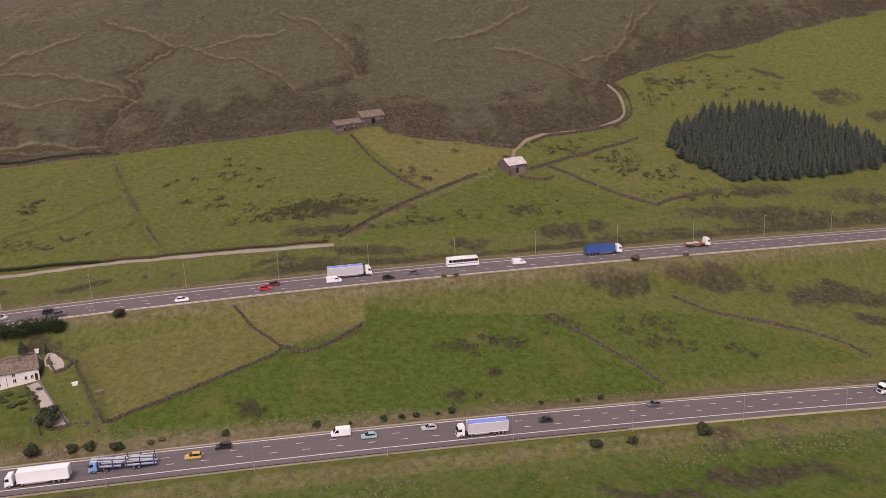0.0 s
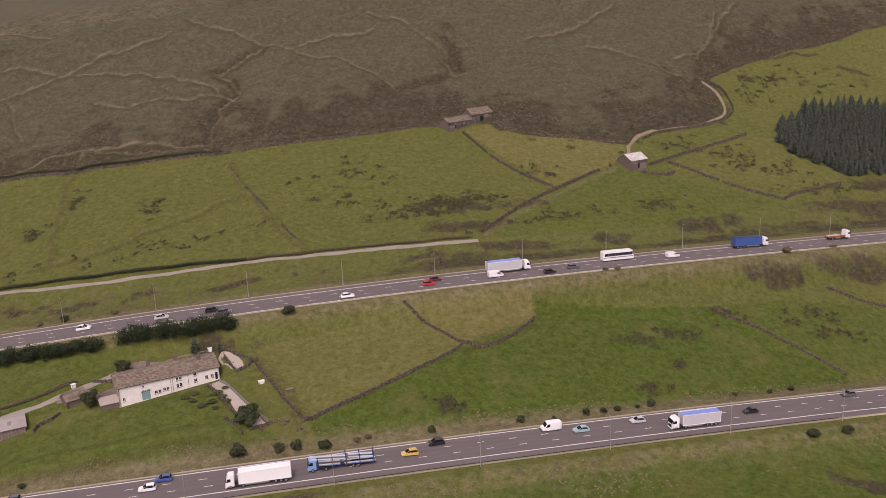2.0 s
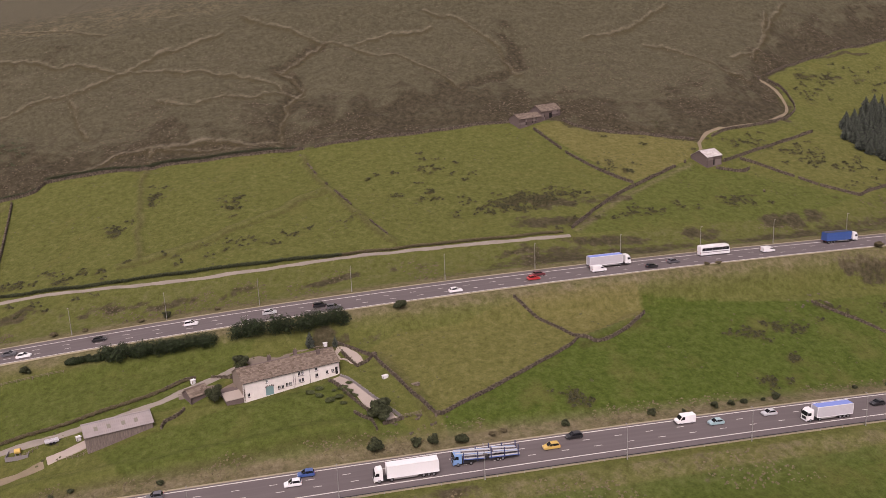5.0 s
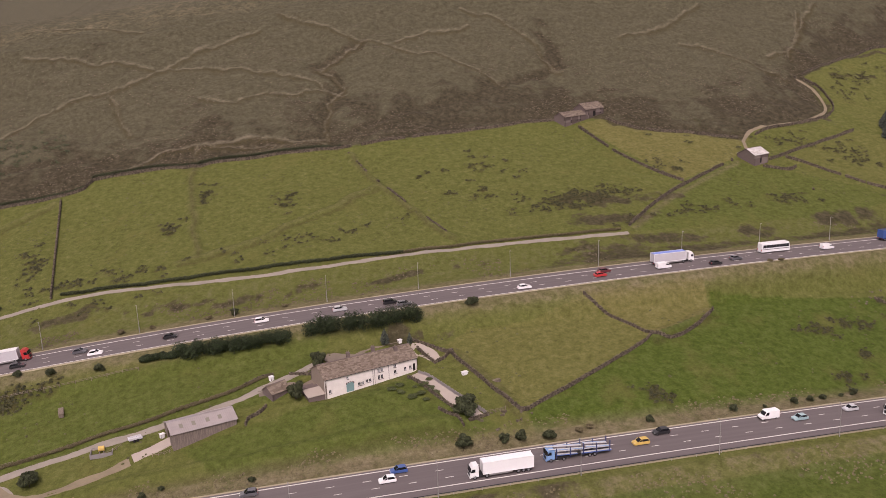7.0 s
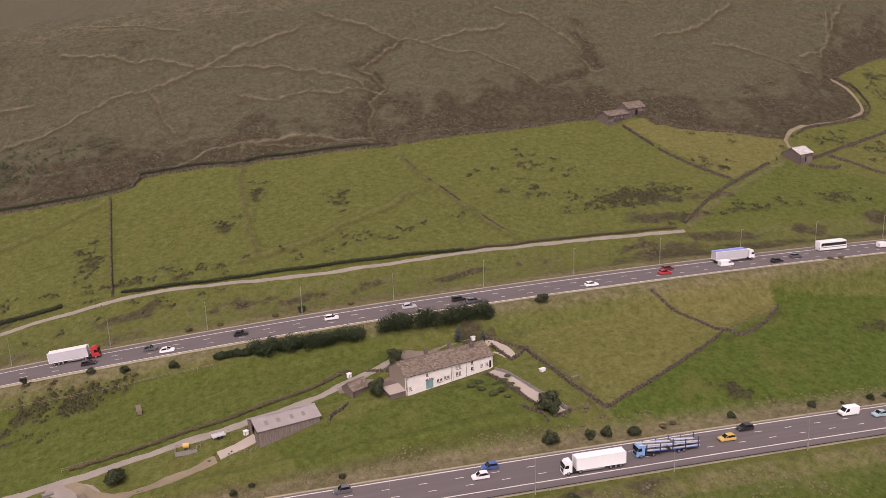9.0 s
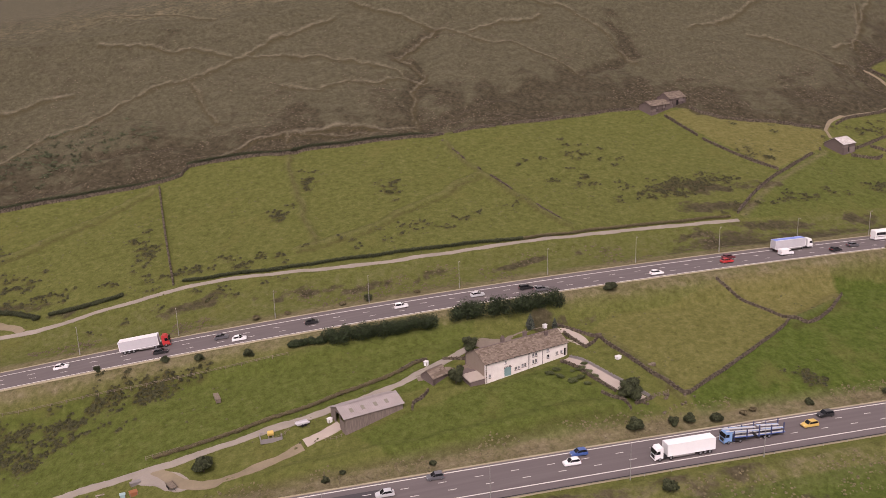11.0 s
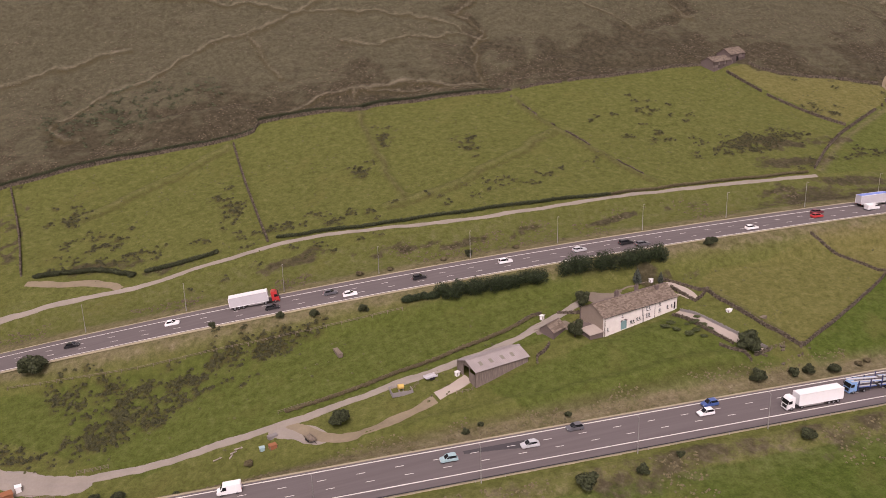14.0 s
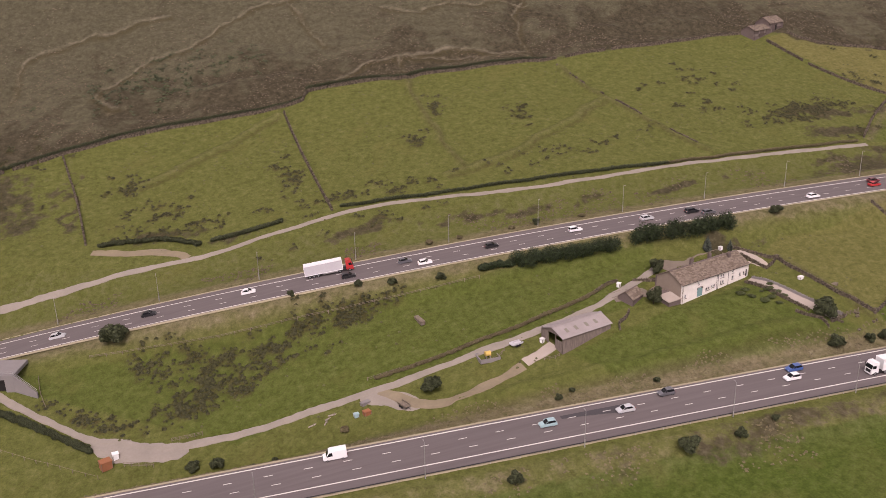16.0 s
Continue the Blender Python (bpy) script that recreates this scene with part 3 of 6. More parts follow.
def build_ground():
    far = np.array([6, 14, 26, 45, 75, 120, 200, 330, 550, 900, 1500, 2400])
    xs = np.r_[(-285 - far)[::-1], np.arange(-285, 315.5, 0.75), 315 + far]
    ys = np.r_[(-30 - far)[::-1], np.arange(-30, 310.5, 0.75), 310 + far]
    x, y = np.meshgrid(xs, ys)
    z = land(x, y)
    v = np.stack([x, y, z], -1).reshape(-1, 3)
    w = len(xs)
    i = (np.arange(len(ys) - 1)[:, None] * w + np.arange(w - 1)[None]).reshape(-1)
    me = mesh_of("ground", v, np.stack([i, i + 1, i + w + 1, i + w], -1), GROUND)
    me.polygons.foreach_set("use_smooth", np.ones(len(me.polygons), bool))
    moor = ease(-3, 3, y - moor_edge(x))
    d, e, m = y - near_y(x), y - far_y(x), y - moor_edge(x)
    moor = np.maximum(moor, 0.34 * ((e > 6) & (e < 22)))
    moor = np.maximum(moor, 0.2 * ((d < -14) & (d > -23)))
    rough, ragged = fbm(x, y, 0.05, 11), fbm(x, y, 0.13, 12)
    lush = 0.5 + 0 * x
    for level, poly in (
        (1.0, [(-37, 26), (9, 49), (33, 57), (36, 64), (92, 60), (119, 29), (119, 18), (-37, 18)]),
        (0.85, [(92, 60), (119, 29), (196, 38), (150, 58), (120, 62)]),
        (0.22, [(-50, 56), (-37, 27), (9, 49), (-5, 65.6), (-21, 61.5), (-41, 61.5)]), (0.0, [(9, 49), (33, 57), (35.5, 67), (-5, 66)]),
        (0.78, [(-260, 88), (-150, 72), (-80, 66), (-95, 46), (-200, 46)]), (0.82, [(-120, 36), (-60, 47), (-45, 22), (-110, 20)]),
        (-0.9, [(45, 186), (68, 139), (98, 152), (117, 170), (60, 191)]), (0.7, [(66, 137), (98, 150), (155, 121), (120, 108), (30, 106)]),
        (0.35, [(120, 150), (160, 122), (200, 136), (184, 165), (170, 172)]), (0.42, [(180, 170), (330, 160), (330, 275), (178, 219)]),
    ):
        lush = np.where(inside(x, y, poly), level, lush)
    lush = np.where(d < -22, 1.0 + 0.25 * rough, lush)
    bare = 0.55 * ease(0.2, 1.5, d) * (1 - ease(5.5, 9.5, d)) + 0.14 * (1 - ease(-18, -15, d)) * ease(-29, -22, d)
    bare = np.maximum(bare, 0.75 * ease(3, 4, e) * (1 - ease(6, 9, e)) + 0.5 * ease(-19, -14, e) * (e < -10))
    # paler colour along the crest of each earth bank
    bare = np.maximum(bare, 0.22 * lines_near(x, y, EARTHEN, 2.0))
    # heather and peat: thick above the moor wall, along channels and in the cuttings
    brown = np.where(m > 0, 0.25 + 0.3 * rough + 0.12 * ragged + 0.44 * (1 - ease(4, 50, m + 28 * ragged)), 0)
    brown = np.maximum(brown, 0.72 * ease(0, 1.0, lines_near(x + 3 * ragged, y, GULLIES, 8.0)))
    brown = np.where(m > 0, brown - 0.3 * ease(60, 140, x) * ease(25, 60, m) , brown)
    for cx, cy, rx, ry in ((-208, 133, 16, 4), (-190, 125.5, 16, 3), (-152, 108.5, 17, 3.6), (-122, 104, 14, 3), (-108, 100, 10, 3), (-81, 98.6, 10, 3), (-55, 97.2, 12, 3), (-33, 98.5, 10, 3.2),
                           (5, 100, 16, 4), (40, 101, 20, 4), (80, 104, 20, 5), (120, 108, 22, 6), (25, 117, 26, 7), (52, 128, 14, 5), (32, 131, 24, 5), (208, 133, 26, 7), (250, 130, 26, 8), (200, 118, 60, 7),
                           (206, 68, 42, 8), (160, 74, 26, 6), (118, 72, 16, 5), (215, 56, 20, 5), (130, -16, 34, 7), (95, -22, 22, 5), (-40, -14, 16, 3), (-57, 62.5, 8, 4), (212, 216, 20, 4), (262, 226, 16, 4), (288, 208, 12, 10), (236, 238, 30, 2), (300, 190, 14, 8), (-262, 165, 22, 26), (-236, 160, 5, 26)):
        q = np.hypot((x + 14 * ragged - cx) / rx, (y + 5 * rough - cy) / ry)
        brown = np.maximum(brown, 0.74 * (1 - ease(0.0, 1.6, q)))
    brown = np.maximum(brown, 0.5 * (1 - ease(3, 8, np.abs(d + 21))) * (0.6 + rough))
    brown = np.maximum(brown, 0.62 * ease(-30, 10, x) * ease(6, 9, e + 2 * ragged) * (1 - ease(13, 19, e + 5 * rough)))
    bare = np.maximum(bare, 0.55 * near_line(x, y, [(99, 149.6), (79, 139), (64, 131), (48.4, 120.6), (33, 107.8)], 1.8))
    tan = np.where(m > 0, 0.26 * (1 - ease(6, 50, m)) + 0.46 * ease(268, 306, y) * (1 - ease(-70, 10, x)), 0)
    tan = np.maximum(tan, 0.46 * (1 - ease(1.5, 5.5, np.abs(d + 19.5))))
    tan = np.maximum(tan, 0.6 * ease(0.5, 2, d) * (1 - ease(5, 9, d)))
    tan = np.maximum(tan, 0.5 * ease(-20, -15, e) * (e < -11))
    lip = lines_near(x, y, LIP, 2.6)
    lush = np.where(lip > 0, np.maximum(lush, 0.55), lush)
    # darker strip along the south foot of the lip
    dark_lip_foot = 0.55 * lines_near(x, y + 3.2, LIP, 2.0)
    path = 0.8 * lines_near(x, y, DYKES, 0.85)
    rush_and_shade = np.maximum(density(rush, xs, ys), dark_lip_foot)
    # darker strip on the south side of each moor track
    rush_and_shade = np.maximum(rush_and_shade, 0.9 * lines_near(x, y + 1.7, DYKES, 2.2))
    # shadow at the south foot of the earth banks, painted into the ground colour
    rush_and_shade = np.maximum(rush_and_shade, 0.7 * lines_near(x, y + 2.3, EARTHEN, 1.3))
    cover = np.stack([moor, lush, bare, rush_and_shade], -1).reshape(-1, 4)
    growth = np.stack([brown, path, tan, 0 * tan], -1).reshape(-1, 4)
    for name, values in (("cover", cover), ("growth", growth)):
        layer = me.color_attributes.new(name, "FLOAT_COLOR", "POINT")
        layer.data.foreach_set("color", np.clip(values, 0, 2).astype(np.float32).ravel())
    tagged(new("ground", me), "rough green pasture and brown moor hillside", "ground", kind="structure")


build_ground()

# ---- the two carriageways ----
def carriageway(name, line, level, hard, side, x0, x1):
    """side: +1 where the hard shoulder lies beyond the outer line, -1 where it lies before it."""
    x = np.arange(x0, x1, 2.0)
    y, z = line(x), level(x)
    h = np.arctan2(np.gradient(y), np.gradient(x))
    hi, lo = (hard, -11.7) if side > 0 else (0.9, -10.85 - hard)
    road = ribbon("road", x, y, h, hi, lo, 0.0, ASPHALT, "grey-mauve worn asphalt motorway carriageway with three lanes", "road", z)
    for o, w, m, what in ((0, 0.32, PAINT, "solid white edge line"), (-10.85, 0.3, PAINT, "solid white edge line")):
        ribbon("edge_line", x, y, h, o + w / 2, o - w / 2, 0.012, m, what, "road marking", z)
    for o in (hi + 0.35, lo - 0.05):
        ribbon("kerb", x, y, h, o + 0.2, o - 0.25, 0.09, EDGING, "pale gritty kerb strip beside the asphalt", "kerb", z)
    dist = np.r_[0, np.cumsum(np.hypot(np.diff(x), np.diff(y)))]
    for o in (-3.62, -7.24):
        dashes = Shape()
        for s in np.arange(3.0 + (o < -5) * 1.5, dist[-1] - 3, 8.3):
            p = []
            for a in (s, s + 1.9):
                for off in (o + 0.1, o - 0.1):
                    px, py = np.interp(a, dist, x), np.interp(a, dist, y)
                    hh = np.interp(a, dist, h)
                    p.append((px - math.sin(hh) * off, py + math.cos(hh) * off, np.interp(a, dist, z) + 0.014))
            dashes.add(p, [(0, 1, 3, 2)])
        tagged(new("lane_dashes", dashes.mesh("lane_dashes", PAINT)), "broken white lane markings on the asphalt", "road marking", kind="structure")
    return road


carriageway("near", near_y, near_z, 3.2, -1, -330, 330)
carriageway("far", far_y, far_z, 2.9, 1, -330, 330)
px = np.arange(-132, -115.9, 1.0)
ribbon("asphalt_patch", px, near_y(px), 0.02 * px * 0 - 0.05, -2.2, -5.6, 0.006, PATCHED, "dark rectangular patch of newer asphalt", "road patch", near_z(px))


# ---- lanes and tracks ----
def track(points, width, mat, label, lift=0.13):
    x, y, h = along(points, 0.8)
    left = np.array([width * (0.5 + 0.22 * noise.noise((a * 0.17, b * 0.17, 1.3)) + 0.12 * noise.noise((a * 0.6, b * 0.6, 4.1))) for a, b in zip(x, y)])
    right = np.array([width * (0.5 + 0.22 * noise.noise((a * 0.17, b * 0.17, 7.9)) + 0.12 * noise.noise((a * 0.6, b * 0.6, 2.2))) for a, b in zip(x, y)])
    if width > 4:
        run = np.linspace(0, len(x) * 0.8, len(x))
        ends = np.sqrt(np.clip(np.minimum(run + 0.3, run[-1] - run + 0.3) / (0.7 * width), 0.02, 1))
        left, right = left * ends, right * ends
    ribbon("track", x, y, h, left, -right, lift, mat, label, "track")


track([(-268, 125), (-242.4, 121.9), (-233.1, 121.6), (-220.4, 121.4), (-207.6, 120.6), (-187.9, 119.5), (-163.8, 119.9), (-149.7, 119.6), (-125.7, 114.5), (-103.1, 108.8), (-76.9, 106.9), (-48.7, 106.6), (-21.8, 105.4), (7.3, 105.1), (29, 105)], 1.6, GRAVEL, "pale gravel track along the hillside above the motorway")
track([(-204, 121), (-206.7, 124.6), (-212.3, 127.5), (-223.6, 130), (-231, 133.5)], 2.6, DIRT, "worn earth loop of track up to the field")
track([(-262, 92), (-253.4, 80.6), (-245.2, 71.3), (-233.7, 59.7), (-225.7, 53.8), (-219, 50.6), (-212, 49.6), (-202.4, 49.1), (-189.4, 46.8), (-170.5, 45.3), (-162.1, 45), (-152, 44.6), (-140, 45.6), (-127, 46.2), (-116, 47.4), (-106, 49.4), (-95.4, 53.2), (-84, 58)], 1.9, GRAVEL, "pale gravel farm lane leading past the sheds")
track([(-232, 57.6), (-225.5, 52.6), (-218, 49), (-211, 48.6)], 5.6, GRAVEL, "wide gravel turning place where the lanes meet", 0.10)
track([(-166, 44.6), (-163.6, 41.5), (-160.2, 37.2), (-154.7, 33.8), (-147.8, 33.6), (-140.2, 35), (-132.3, 37)], 2.4, DIRT, "rutted earth loop round the tree to the shed", 0.12)
track([(-171, 44.4), (-166, 42), (-161.5, 38.4), (-158.6, 35.6)], 4.2, GRAVEL, "gravel turning place beside the lane", 0.09)
track([(109.6, 160), (112, 167), (117.2, 172.7), (129.9, 178.7), (146, 181)], 1.5, DIRT, "pale lane climbing behind the stone barn")
track([(146, 181), (157.7, 183.3), (172.4, 190.8), (176.6, 207), (174, 218.6)], 1.3, DIRT, "earth lane climbing the hill")


# ---- dry stone walls, banks and fences ----
def dry_stone_wall(points, high=0.95, wide=0.5, gaps=0.0, mat=WALLSTONE, label="dry stone field wall of brown gritstone"):
    x, y, h = along(points, 0.5)
    s = Shape()
    sag = fbm(x, y, 0.16, 71, 2)
    for a, b, t, w in zip(x, y, h, sag):
        if gaps and (rng.random() < gaps * 0.4 or w < 0.9 * gaps - 0.5):
            continue
        g = height(a, b)
        top = high * rng.uniform(0.9, 1.08) * (1 + 0.25 * w)
        m = pose(a, b, g, rng.uniform(-2, 2), rng.uniform(-2, 2), math.degrees(t) + rng.uniform(-4, 4))
        for lo, hi, k in ((-0.4, 0.34 * top, 1.0), (0.34 * top, 0.66 * top, 0.86), (0.66 * top, 0.86 * top, 0.74)):
            j, e = rng.uniform(-0.05, 0.05), rng.uniform(0.2, 0.29)
            s.box(-e, e, -wide / 2 * k + j, wide / 2 * k + j, lo, hi, m)
        s.box(-0.12, 0.13, -wide * 0.42, wide * 0.42, 0.84 * top, top * rng.uniform(0.98, 1.14), m @ pose(0, 0, 0, 0, rng.uniform(-10, 10), rng.uniform(-14, 14)))
    return tagged(new("dry_stone_wall", s.mesh("dry_stone_wall", mat)), label, "wall", "field walls")


for line in (
    [(-38.5, 25.5), (-21.7, 33.2), (-7.2, 40.2), (9.2, 49.0)], [(9.2, 49.0), (15.1, 47.0), (23.7, 51.0), (33.1, 57.4)],
    [(9.2, 49.3), (5.7, 54.2), (1.2, 59.8), (-4.7, 65.6)], [(-49.6, 51.4), (-46.1, 42.8), (-42.4, 33.3), (-38.7, 25.3)],
    [(97.4, 54.0), (108.6, 42.6), (119.2, 28.6)], [(92, 59.4), (97.4, 54.2)], [(139.5, 67.3), (149.8, 59), (173, 52.4), (188.2, 46.6), (195.4, 38.9)],
):
    dry_stone_wall(line)
for line in (
    [(-151.2, 196), (-134, 194.2), (-113.1, 194.2), (-83.5, 191.4), (-54.5, 189)], [(-151.2, 196), (-153.2, 193.6), (-154.3, 190.9)], [(-154.3, 190.9), (-164, 190), (-182.2, 192), (-200.4, 194.4), (-222.2, 191.2), (-239.3, 189)], [(-54.5, 189), (-27.7, 190.6), (20.8, 192), (37.9, 190.5)],
    [(-162.4, 185.5), (-161.5, 158.7), (-159.5, 122.8)], [(44.4, 183.6), (51.1, 164), (60.7, 145.8), (67.9, 137.9)],
    [(60.1, 190.6), (77, 179), (95.1, 173.3), (112, 171)], [(121, 171.5), (131, 176.5), (158, 181), (175.5, 189), (180, 206), (176.5, 217)],
    [(172.9, 219), (210.1, 232.7), (244.7, 244.2), (285.6, 257.5)], [(122.8, 151.7), (132.6, 142.1), (143.3, 130.8), (157.5, 121.9)],
    [(114.2, 150.4), (134.6, 158.6), (169.1, 169.9)], [(-239.1, 187.8), (-234.8, 162), (-232.7, 138)], [(-262, 184), (-246.7, 187.1), (-239.3, 189)],
    [(97.3, 151), (77.6, 140.9), (62.5, 133), (46.8, 122.5), (31.5, 109.5)], [(108, 145), (118, 141.5), (122, 144)], [(157.5, 121.9), (166, 126), (190, 132)],
):
    dry_stone_wall(line, 1.15, 0.6, 0.05, label="old dry stone wall across the hillside fields")
for line in ([(-53.8, 184), (-47.2, 157.5), (-36.9, 130.9), (-30.9, 113.3)], [(122, 133), (118, 127), (115, 121)]):
    dry_stone_wall(line, 0.45, 0.8, 0.5, label="tumbled low remains of a field wall")


# ---- trees, bushes, hedges ----
def leaf_cloud(centres, size, count, seed, flat=0.7):
    """Small leaf clumps scattered round centres (x, y, z, radius)."""
    r = np.random.default_rng(seed)
    V, F = [], []
    for cx, cy, cz, rad in centres:
        d = r.normal(size=(count, 3))
        d /= np.linalg.norm(d, axis=1)[:, None]
        p = d * (rad * r.uniform(0.72, 1.08, (count, 1))) * (1, 1, flat) + (cx, cy, cz)
        n = d + r.normal(scale=0.55, size=d.shape)
        n /= np.linalg.norm(n, axis=1)[:, None]
        a = np.cross(n, r.normal(size=d.shape))
        a /= np.linalg.norm(a, axis=1)[:, None]
        b = np.cross(n, a)
        s = size * r.uniform(0.6, 1.4, (count, 1))
        k = sum(len(v) for v in V) + 4 * np.arange(count)[:, None]
        V.append(np.stack([p - a * s, p - b * s * 0.6, p + a * s, p + b * s * 0.6], 1).reshape(-1, 3))
        F.append(k + np.arange(4)[None])
    return np.concatenate(V), np.concatenate(F)


def bush_meshes(seed, rad, tall, leaf=0.22):
    r = np.random.default_rng(seed)
    blobs = [(0, 0, tall * 0.52, rad * 0.8)]
    for k in range(9):
        t = 2 * math.pi * k / 9 + r.uniform(-0.3, 0.3)
        q = rad * r.uniform(0.35, 0.62)
        blobs.append((q * math.cos(t), q * math.sin(t), tall * r.uniform(0.25, 0.78), rad * r.uniform(0.32, 0.5)))
    v, f = leaf_cloud(blobs, leaf * 0.46 * rad / 1.2, 330, seed, tall / rad * 0.42)
    inner = leaf_cloud([(a, b, c, q * 0.7) for a, b, c, q in blobs], leaf * rad / 1.2, 50, seed + 50, tall / rad * 0.42)
    f = np.concatenate([f, inner[1] + len(v)])
    v = np.concatenate([v, inner[0]])
    v[:, 2] = np.maximum(v[:, 2], 0.03)
    stem = Shape().tube((0, 0, -0.3), (0.05 * rad, 0, tall * 0.55), 0.09 * rad, 0.04 * rad)
    for k in range(4):
        t = k * 1.6 + seed
        stem.tube((0, 0, tall * 0.2), (rad * 0.5 * math.cos(t), rad * 0.5 * math.sin(t), tall * 0.6), 0.05 * rad, 0.02 * rad, 5)
    return v, f, stem


def bush_kind(seed, rad, tall, mat, name="bush"):
    v, f, stem = bush_meshes(seed, rad, tall)
    return mesh_of("crown", v, f, mat), stem.mesh("trunk", BARK)


BUSHES = [bush_kind(11, 1.2, 1.7, LEAVES), bush_kind(12, 1.2, 1.5, LEAVES), bush_kind(13, 1.2, 1.9, LEAVES)]
GREEN = [bush_kind(16, 1.2, 1.3, GARDEN), bush_kind(17, 1.2, 1.1, GARDEN)]
DRY = [bush_kind(14, 1.2, 1.3, SCRUB), bush_kind(15, 1.2, 1.1, SCRUB)]


def bush(x, y, rad, label="rounded dark green bush on the grassy verge", kinds=BUSHES, name="bush", category="bush", group="verge bushes", tall=1.0):
    ob = thing(name, label, category, x, y, rng.uniform(0, 360), group=group)
    s = rad / 0.98
    crown, stem = kinds[int(rng.integers(len(kinds)))]
    for n, me in (("crown", crown), ("trunk", stem)):
        part(n, me, None, ob, at=Matrix.Diagonal((s, s, s * tall, 1)))
    return ob


def conifer_kind(seed):
    """A spruce one metre tall and one in radius: whorls of drooping, ragged boughs."""
    r = np.random.default_rng(seed)
    V, F = [], []
    for w in np.linspace(0.05, 0.985, 26):
        reach = (1 - w ** 1.6) ** 0.9 * min(1.0, 0.62 + 1.8 * w) * r.uniform(0.82, 1.12) + 0.02
        n = int(6 + 9 * (1 - w))
        for k in range(n):
            t = 2 * math.pi * (k + r.uniform(0, 0.9)) / n
            q, z = reach * r.uniform(0.7, 1.2), w + r.uniform(-0.02, 0.02)
            c, s, h = math.cos(t), math.sin(t), 0.16 * reach + 0.035
            dr = r.uniform(0.05, 0.11) * reach + 0.008
            i = len(V)
            V += [(0.08 * q * c, 0.08 * q * s, z + 0.03), (0.55 * q * c - h * s, 0.55 * q * s + h * c, z - dr * 0.9), (q * c, q * s, z - dr), (0.55 * q * c + h * s, 0.55 * q * s - h * c, z - dr * 0.9), (0.6 * q * c, 0.6 * q * s, z + 0.015)]
            F += [(i, i + 1, i + 4), (i + 1, i + 2, i + 4), (i + 2, i + 3, i + 4), (i + 3, i, i + 4)]
    trunk = Shape().tube((0, 0, -0.03), (0, 0, 0.95), 0.022, 0.004)
    return mesh_of("crown", V, F, NEEDLES), trunk.mesh("trunk", BARK)


SPRUCES = [conifer_kind(k) for k in (21, 22, 23, 24)]


def conifer(x, y, tall, rad, label="tall dark green spruce in a dense plantation", group="plantation spruces"):
    ob = thing("conifer", label, "tree", x, y, rng.uniform(0, 360), group=group)
    crown, trunk = SPRUCES[int(rng.integers(len(SPRUCES)))]
    m = Matrix.Diagonal((rad, rad, tall, 1))
    part("crown", crown, None, ob, at=m)
    part("trunk", trunk, None, ob, at=m)


PLANTATION = [(181, 165), (186, 152), (198, 139), (212, 139.5), (228, 141), (252, 145), (274, 149.5), (287, 157), (284, 168), (270, 180), (250, 188), (228, 189), (205, 185), (190, 176)]
spots = []
for _ in range(7000):
    a, b = rng.uniform(180, 288), rng.uniform(138, 190)
    if inside(np.array([a]), np.array([b]), PLANTATION)[0] and all((a - p) ** 2 + (b - q) ** 2 > 10.2 for p, q in spots):
        spots.append((a, b))
for a, b in spots:
    if noise.noise((a * 0.16, b * 0.16, 2.4)) < -0.5:
        continue
    dome = max(0.0, 1 - ((a - 240) / 56) ** 2 - ((b - 166) / 38) ** 2)
    conifer(a, b, (6.4 + 5.0 * dome) * rng.uniform(0.88, 1.1), rng.uniform(2.4, 3.2))


def hedge(points, wide, tall, label, mat=HEDGELEAF, leaf=0.3, name="hedge", density=1.0):
    x, y, h = along(points, wide * 0.42)
    blobs = []
    for a, b in zip(x, y):
        g = height(a, b)
        for k in range(3):
            blobs.append((a + rng.uniform(-0.3, 0.3) * wide, b + rng.uniform(-0.28, 0.28) * wide, g + tall * rng.uniform(0.3, 0.72), wide * rng.uniform(0.36, 0.5)))
    v, f = leaf_cloud(blobs, leaf * 0.58, int(290 * density), 31, min(1.2, tall / wide))
    inner = leaf_cloud([(a, b, c - 0.1 * r, r * 0.72) for a, b, c, r in blobs], leaf * 1.5, int(26 * density), 32, min(1.2, tall / wide))
    f = np.concatenate([f, inner[1] + len(v)])
    v = np.concatenate([v, inner[0]])
    g = land(v[:, 0], v[:, 1])
    v[:, 2] = np.maximum(v[:, 2], g + 0.02)
    ob = thing(name, label, "hedge", float(x[len(x) // 2]), float(y[len(y) // 2]))
    v = v - np.array(ob.matrix_basis.translation)
    part("foliage", mesh_of("foliage", v, f, mat), None, ob)
    stems = Shape()
    for a, b in zip(x[::3], y[::3]):
        o = Vector((a, b, height(a, b))) - ob.matrix_basis.translation
        stems.tube(o - Vector((0, 0, 0.2)), o + Vector((0, 0, tall * 0.6)), 0.07, 0.03, 5)
    tagged(part("stems", stems, BARK, ob), kind="stuff")


hedge([(-85.2, 67.0), (-71, 65.8), (-55.2, 64.9)], 4.6, 5.4, "tall dense dark green clipped hedge behind the farmhouse")
hedge([(-119.6, 69.5), (-105, 67.7), (-92.6, 66.8)], 3.9, 4.0, "dark green hedge between field and motorway")
hedge([(-129.5, 71.3), (-121.3, 70.1)], 2.0, 1.8, "low dark green hedge at the field edge")
hedge([(-156.1, 123.3), (-131.8, 117.6), (-105.8, 113.7), (-77.4, 111.0), (-50, 108.2)], 1.3, 1.0, "low dark scrubby hedge beside the gravel track", LEAVES, 0.2, density=0.45)
